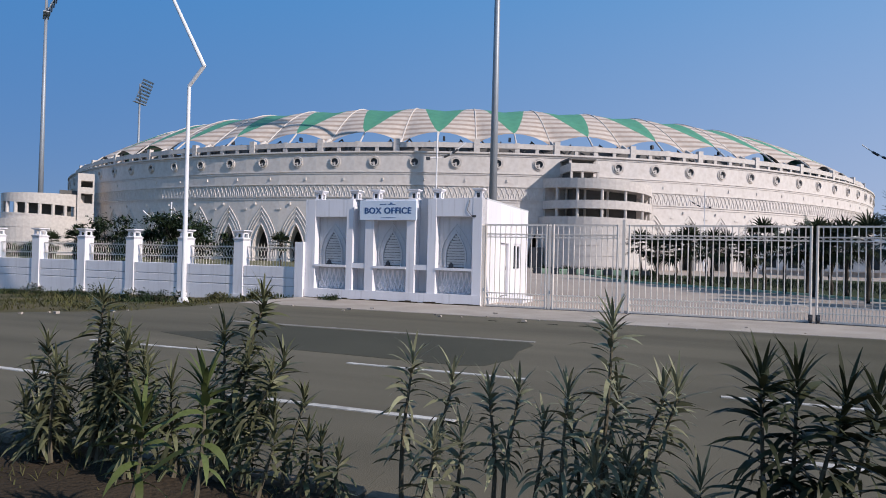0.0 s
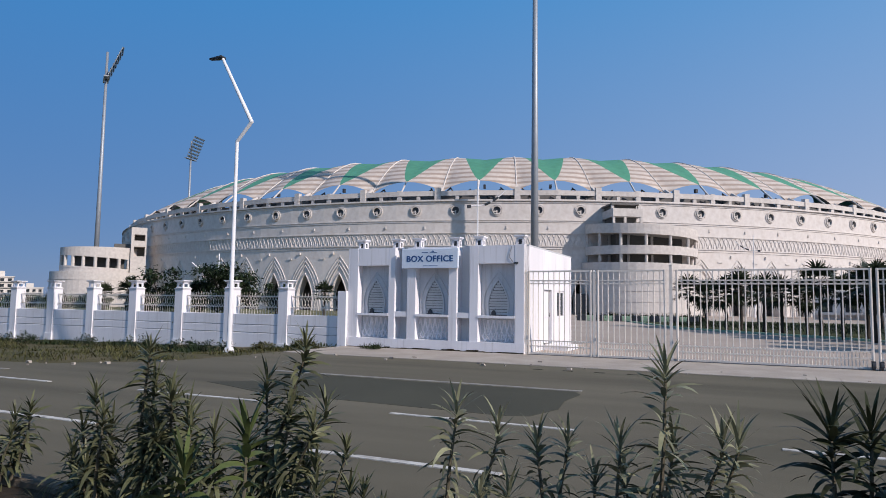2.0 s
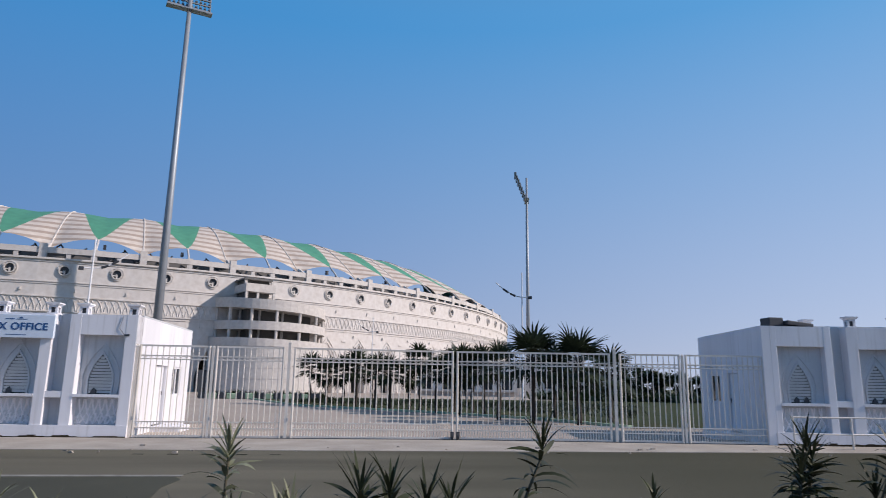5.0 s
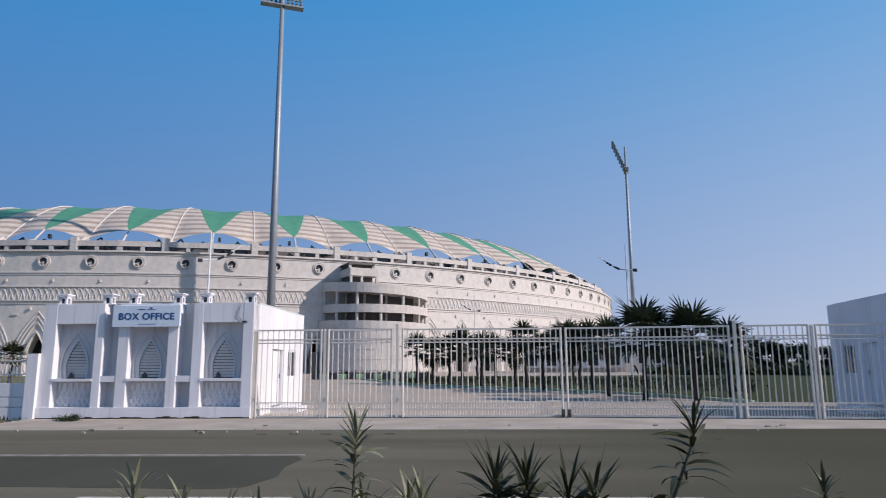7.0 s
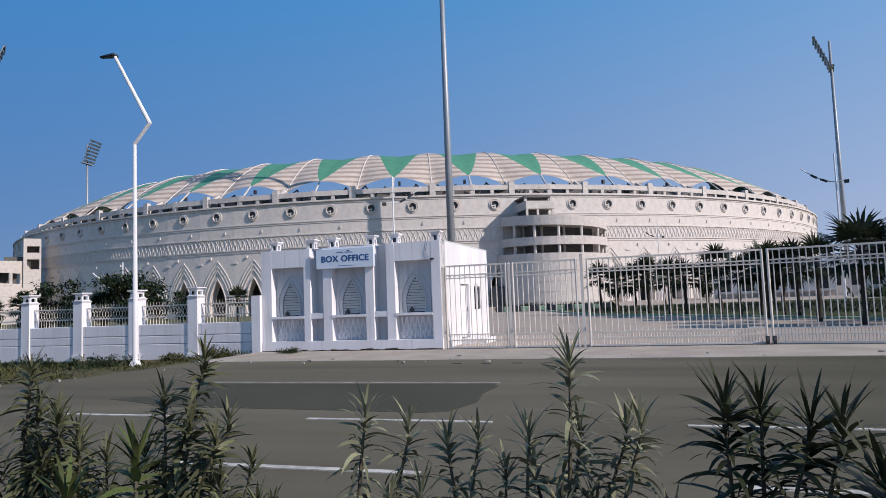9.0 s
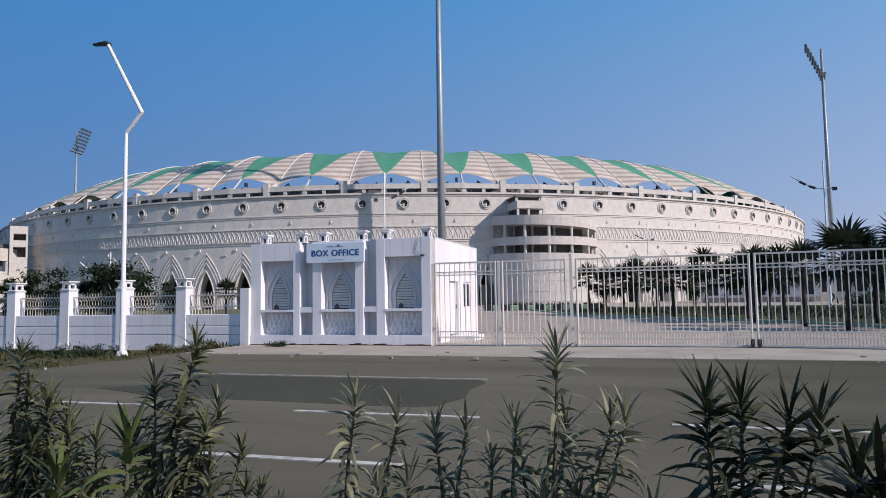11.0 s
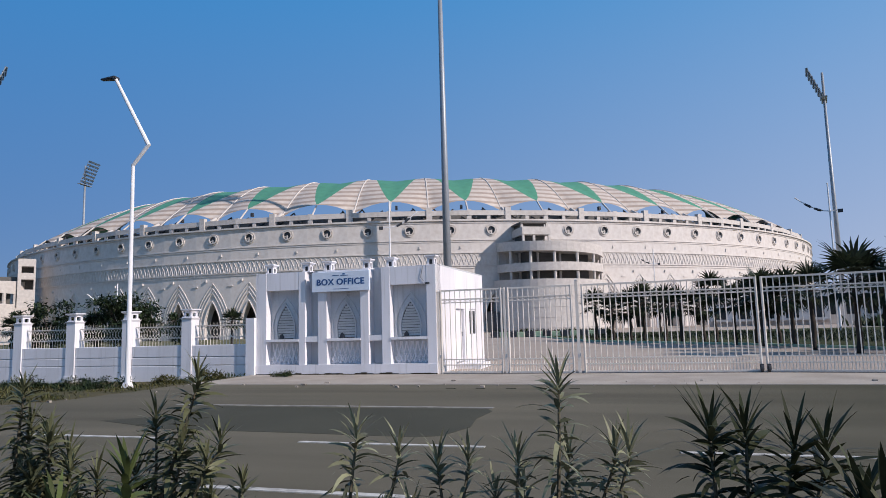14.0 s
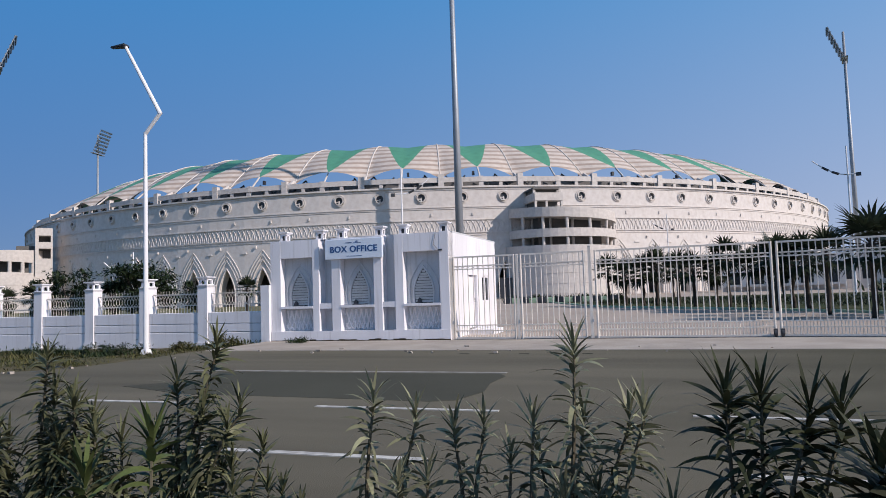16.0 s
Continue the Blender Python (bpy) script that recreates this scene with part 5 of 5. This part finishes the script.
spots += [(-9 - 30 * rnd.random(), -1.2 - 6 * rnd.random() ** 1.6, 0.05, rnd.uniform(0.2, 0.6)) for k in range(70)]
spots = [(s, d, 0.03 - verge_drop(s, d), f) for s, d, z, f in spots]
scrub("weeds", spots, "low dark green weeds before the boundary wall", "weeds", M_TREE, 4, 30, 0.28, 0.035, 0.2)
spots = [(-5.0 + rnd.gauss(0, 0.16), -0.75 + rnd.gauss(0, 0.1), 0.03, rnd.uniform(0.4, 0.8)) for k in range(14)]
scrub("weed_tuft", spots, "small dark weed tuft at the foot of the ticket office", "weeds", M_TREE, 6, 22, 0.36, 0.02, 0.08)
spots = [(rnd.uniform(-3, 12), rnd.uniform(-18.6, -16.8), 0.1, rnd.uniform(0.2, 0.8)) for k in range(260)]
scrub("strip_grass", spots, "sparse dry grass on the planting strip", "grass", M_WEED, 8, 8, 0.22, 0.008, 0.07)
# shrubs behind the railing of the boundary wall
spots = [(-7.5 - 34 * rnd.random(), 1.4 + 5 * rnd.random(), 0.1, rnd.uniform(0.5, 1.3)) for k in range(420)]
scrub("hedge", spots, "loose hedge of low shrubs behind the railing", "hedge", M_TREE, 9, 26, 0.9, 0.05, 0.22)
spots = []
for k in range(300):
    p = FRONT.inverted() @ polar(rnd.uniform(37, 74), rnd.uniform(84, 130))
    spots.append((p.x, p.y, 0.0, rnd.uniform(0.5, 1.0)))
scrub("tree_belt", spots, "dark belt of low shrubs beyond the lawn", "shrubs", M_TREE, 10, 40, 1.9, 0.45, 1.3)
far = random.Random(33)
for k in range(20):
    tree(38.5 + 1.75 * k + far.uniform(-0.5, 0.5), far.uniform(78, 118), far.uniform(3.0, 4.6), far.uniform(3.4, 5.4), 18, "dark round-headed tree on the far side of the lawn", 60 + k, leaf=2.2)
spots = []
for k in range(160):
    p = FRONT.inverted() @ polar(rnd.uniform(-48, -31), rnd.uniform(120, 200))
    spots.append((p.x, p.y, 0.0, rnd.uniform(0.4, 1.0)))
scrub("tree_belt", spots, "dark belt of distant trees before the apartment blocks", "trees", M_TREE, 12, 40, 3.4, 0.5, 1.2)
spots = []
for k in range(260):
    b = rnd.uniform(16, 44)
    p = FRONT.inverted() @ polar(b, rnd.uniform(56 - 0.75 * (b - 16), 66))
    spots.append((p.x, p.y, 0.05, rnd.uniform(0.5, 1.0)))
scrub("lawn_shrubs", spots, "dark low shrubs under the palms", "shrubs", M_PALM, 13, 22, 0.55, 0.06, 0.5)
spots = [(rnd.uniform(-9, 2.5), 49 + rnd.uniform(-0.8, 0.8), 0.02, rnd.uniform(0.6, 1.0)) for k in range(160)]
scrub("clipped_hedge", spots, "dark hedge at the far side of the courtyard", "hedge", M_TREE, 15, 24, 1.2, 0.08, 0.3)

# ---- oleanders of the planting strip ----
def oleander_stem(shrub, x, y, h, lean, seed, leaf=0.17, mat=None, broad=1.0, gap=0.029, bare=0.25):
    """One upright stem with whorls of narrow leaves: upright at the tip, spreading and drooping below."""
    q = random.Random(seed)
    h -= 0.95 * leaf      # heights are to the leaf tips
    st, lv = bmesh.new(), bmesh.new()
    pts = []
    sway = q.uniform(-0.04, 0.04)
    for k in range(9):
        t = k / 8
        pts.append(Vector((x + lean * t ** 1.3 + sway * math.sin(3 * t), y + 0.05 * math.sin(2.2 * t + seed), 0.06 + h * 0.94 * t)))
    tube(st, pts, [0.014 * (1.15 - 0.7 * k / 8) for k in range(9)], 6, 0)
    turn = q.uniform(0, 6)
    z = h * bare
    while z < h * 0.94:
        t = z / (h * 0.94)
        k = min(7, int(t * 8))
        p = pts[k].lerp(pts[k + 1], t * 8 - k)
        axis = (pts[k + 1] - pts[k]).normalized()
        young = max(0.0, (t - 0.72) / 0.28)
        turn += 1.05
        for j in range(3):
            if q.random() < 0.12 + 0.25 * max(0, 0.5 - t):
                continue
            a = turn + j * 2.094 + q.uniform(-0.35, 0.35)
            out = Vector((math.cos(a), math.sin(a), 0))
            rise = -0.1 + 0.3 * t + 0.5 * young + q.uniform(-0.3, 0.3)
            way = (out + axis * rise).normalized()
            up = (axis - out * rise + way.cross(axis) * q.uniform(-0.9, 0.9)).normalized()
            size = 1.25 * leaf * q.uniform(0.65, 1.25) * (1 - 0.2 * young)
            ribbon(lv, p, way, up, size, 0.036 * broad * q.uniform(0.7, 1.25), (2.0 - 1.2 * young) * q.uniform(0.25, 1.25), 5, 0.12)
        z += gap * q.uniform(0.65, 1.05) * (1 - 0.45 * young)
    for j in range(15):
        a = turn + j * 2.4
        out = Vector((math.cos(a), math.sin(a), 0))
        rise = 0.35 + 0.22 * j * q.uniform(0.5, 1.3)
        ribbon(lv, pts[-1] + Vector((0, 0, 0.004 * j)), out + Vector((0, 0, rise)), Vector((0, 0, 1)) - out * 0.3, leaf * q.uniform(0.75, 1.35), 0.02 * broad, 0.7 * q.uniform(0.3, 1.6), 5, 0.15)
    stem = part("stem", st, M_STEM, shrub)
    part("foliage", lv, mat or M_OLEANDER, stem, smooth=True)


def oleander(label, stems, seed, extra=1, **more):
    """A shrub; stems: along the front, depth, height, lean; extra: shorter shoots beside each stem."""
    x0, y0 = stems[0][0], stems[0][1]
    ob = thing("oleander", FRONT @ pose(x0, y0, 0.06), label, "shrub", "oleanders")
    for i, (x, y, h, lean) in enumerate(stems):
        oleander_stem(ob, x - x0, y - y0, h, lean, seed * 31 + i, **more)
        for k in range(extra):
            q = random.Random(seed * 77 + i * 5 + k)
            oleander_stem(ob, x - x0 + q.uniform(-0.13, 0.13), y - y0 + q.uniform(-0.12, 0.05), h * q.uniform(0.5, 0.75), lean + q.uniform(-0.14, 0.14), seed * 131 + i * 7 + k, **more)


oleander("tall many-stemmed oleander with narrow drooping leaves", [(2.43, -16.74, 1.28, 0.01), (2.36, -16.68, 1.03, 0.12), (1.92, -16.68, 0.90, 0.01), (1.95, -16.85, 0.50, 0.01), (2.13, -16.74, 0.69, 0.05), (2.30, -16.91, 0.79, -0.06), (2.57, -16.74, 0.90, 0.11)], 1, 1)
oleander("leafy oleander with grey-green narrow leaves", [(2.99, -16.96, 0.81, 0.08), (2.78, -16.68, 0.84, 0.00), (2.67, -16.74, 0.98, 0.06)], 2)
oleander("tall leaning oleander with a leafy crown", [(3.42, -16.68, 1.35, 0.33), (3.46, -16.68, 1.09, -0.01), (3.49, -16.74, 0.94, 0.23), (3.62, -16.74, 0.85, 0.31), (3.27, -16.80, 0.74, -0.05)], 3)
oleander("young oleander with pale broad leaves", [(4.18, -17.72, 1.02, 0.02), (3.82, -17.82, 0.83, 0.08)], 4, 0, mat=M_PALE, broad=1.5, leaf=0.2, bare=0.55, gap=0.05)
oleander("low young oleander, several short stems", [(3.99, -16.68, 0.67, 0.11), (4.01, -16.96, 0.47, 0.05), (4.19, -16.85, 0.46, 0.03), (4.21, -16.74, 0.43, 0.06), (4.42, -16.85, 0.38, 0.06)], 5, 0, leaf=0.13)
oleander("oleander with upright pale tips", [(4.83, -16.74, 1.03, 0.04), (4.99, -16.74, 0.94, 0.11), (5.01, -17.07, 0.63, 0.10), (5.16, -16.85, 0.62, 0.04)], 6, 0, mat=M_SUNLIT, leaf=0.16, bare=0.3, gap=0.036)
oleander("slender oleander with sparse leaves", [(5.35, -16.74, 0.87, -0.02), (5.43, -16.74, 0.89, 0.06), (5.58, -16.85, 0.72, 0.06), (5.82, -16.74, 0.76, -0.06)], 7, 0, mat=M_SUNLIT, leaf=0.14, bare=0.45, gap=0.038)
oleander("tall oleander with long spreading leaves", [(5.90, -16.85, 1.35, 0.09), (5.95, -16.74, 0.95, 0.06), (6.02, -16.74, 0.97, 0.21), (6.11, -16.85, 1.01, 0.19), (5.94, -17.07, 0.62, 0.00)], 8, mat=M_SUNLIT, leaf=0.17, gap=0.036)
oleander("dark bushy oleander with stiff leaves", [(6.68, -17.07, 1.19, -0.04), (6.78, -17.07, 1.18, 0.00), (6.80, -17.18, 1.14, 0.15), (6.83, -17.18, 1.13, 0.23)], 9, 0, mat=M_DUSKY, leaf=0.2, broad=1.05, gap=0.03)
oleander("tall oleander leaning outwards, sparse leaves", [(7.15, -16.96, 1.41, 0.39)], 10, 0, mat=M_DUSKY, leaf=0.19, bare=0.5, gap=0.06)
oleander("close broad-leaved dark oleander", [(7.03, -17.72, 1.05, 0.05), (6.95, -17.61, 1.06, 0.10), (6.98, -17.72, 1.02, 0.21)], 11, 0, mat=M_DUSKY, leaf=0.23, broad=1.6, bare=0.45)
oleander("bushy oleander before the second office", [(9.02, -16.68, 1.37, 0.16), (9.08, -16.68, 1.31, 0.11), (8.97, -16.74, 1.23, 0.11)], 12, mat=M_DUSKY, leaf=0.18)
oleander("small sprig of a young oleander", [(8.26, -16.68, 1.01, 0.00)], 13, 0, leaf=0.12, bare=0.7)
oleander("slender oleander with a leaning tip", [(9.26, -16.85, 1.37, 0.36), (9.34, -16.74, 1.10, 0.18)], 14, 0, mat=M_DUSKY, leaf=0.19, bare=0.5, gap=0.05)
oleander("bushy many-stemmed oleander beside the kerb", [(-0.49, -16.68, 0.91, -0.12), (-0.70, -16.68, 0.75, -0.10), (-0.80, -16.74, 0.63, -0.14), (-1.10, -16.74, 0.96, -0.21)], 15, 2)
oleander("low spreading oleander with long leaves", [(0.64, -17.07, 0.63, -0.11), (0.41, -17.28, 0.46, -0.10), (0.24, -17.07, 0.52, 0.11), (-0.08, -16.96, 0.69, 0.00), (0.14, -17.18, 0.55, -0.05), (0.51, -17.39, 0.42, 0.11), (-0.30, -17.07, 0.59, -0.13)], 16, 2, leaf=0.21)
oleander("small young oleander pair", [(0.70, -16.68, 0.48, -0.11), (0.94, -16.68, 0.69, 0.16), (0.89, -16.68, 0.59, 0.10)], 17, leaf=0.13)
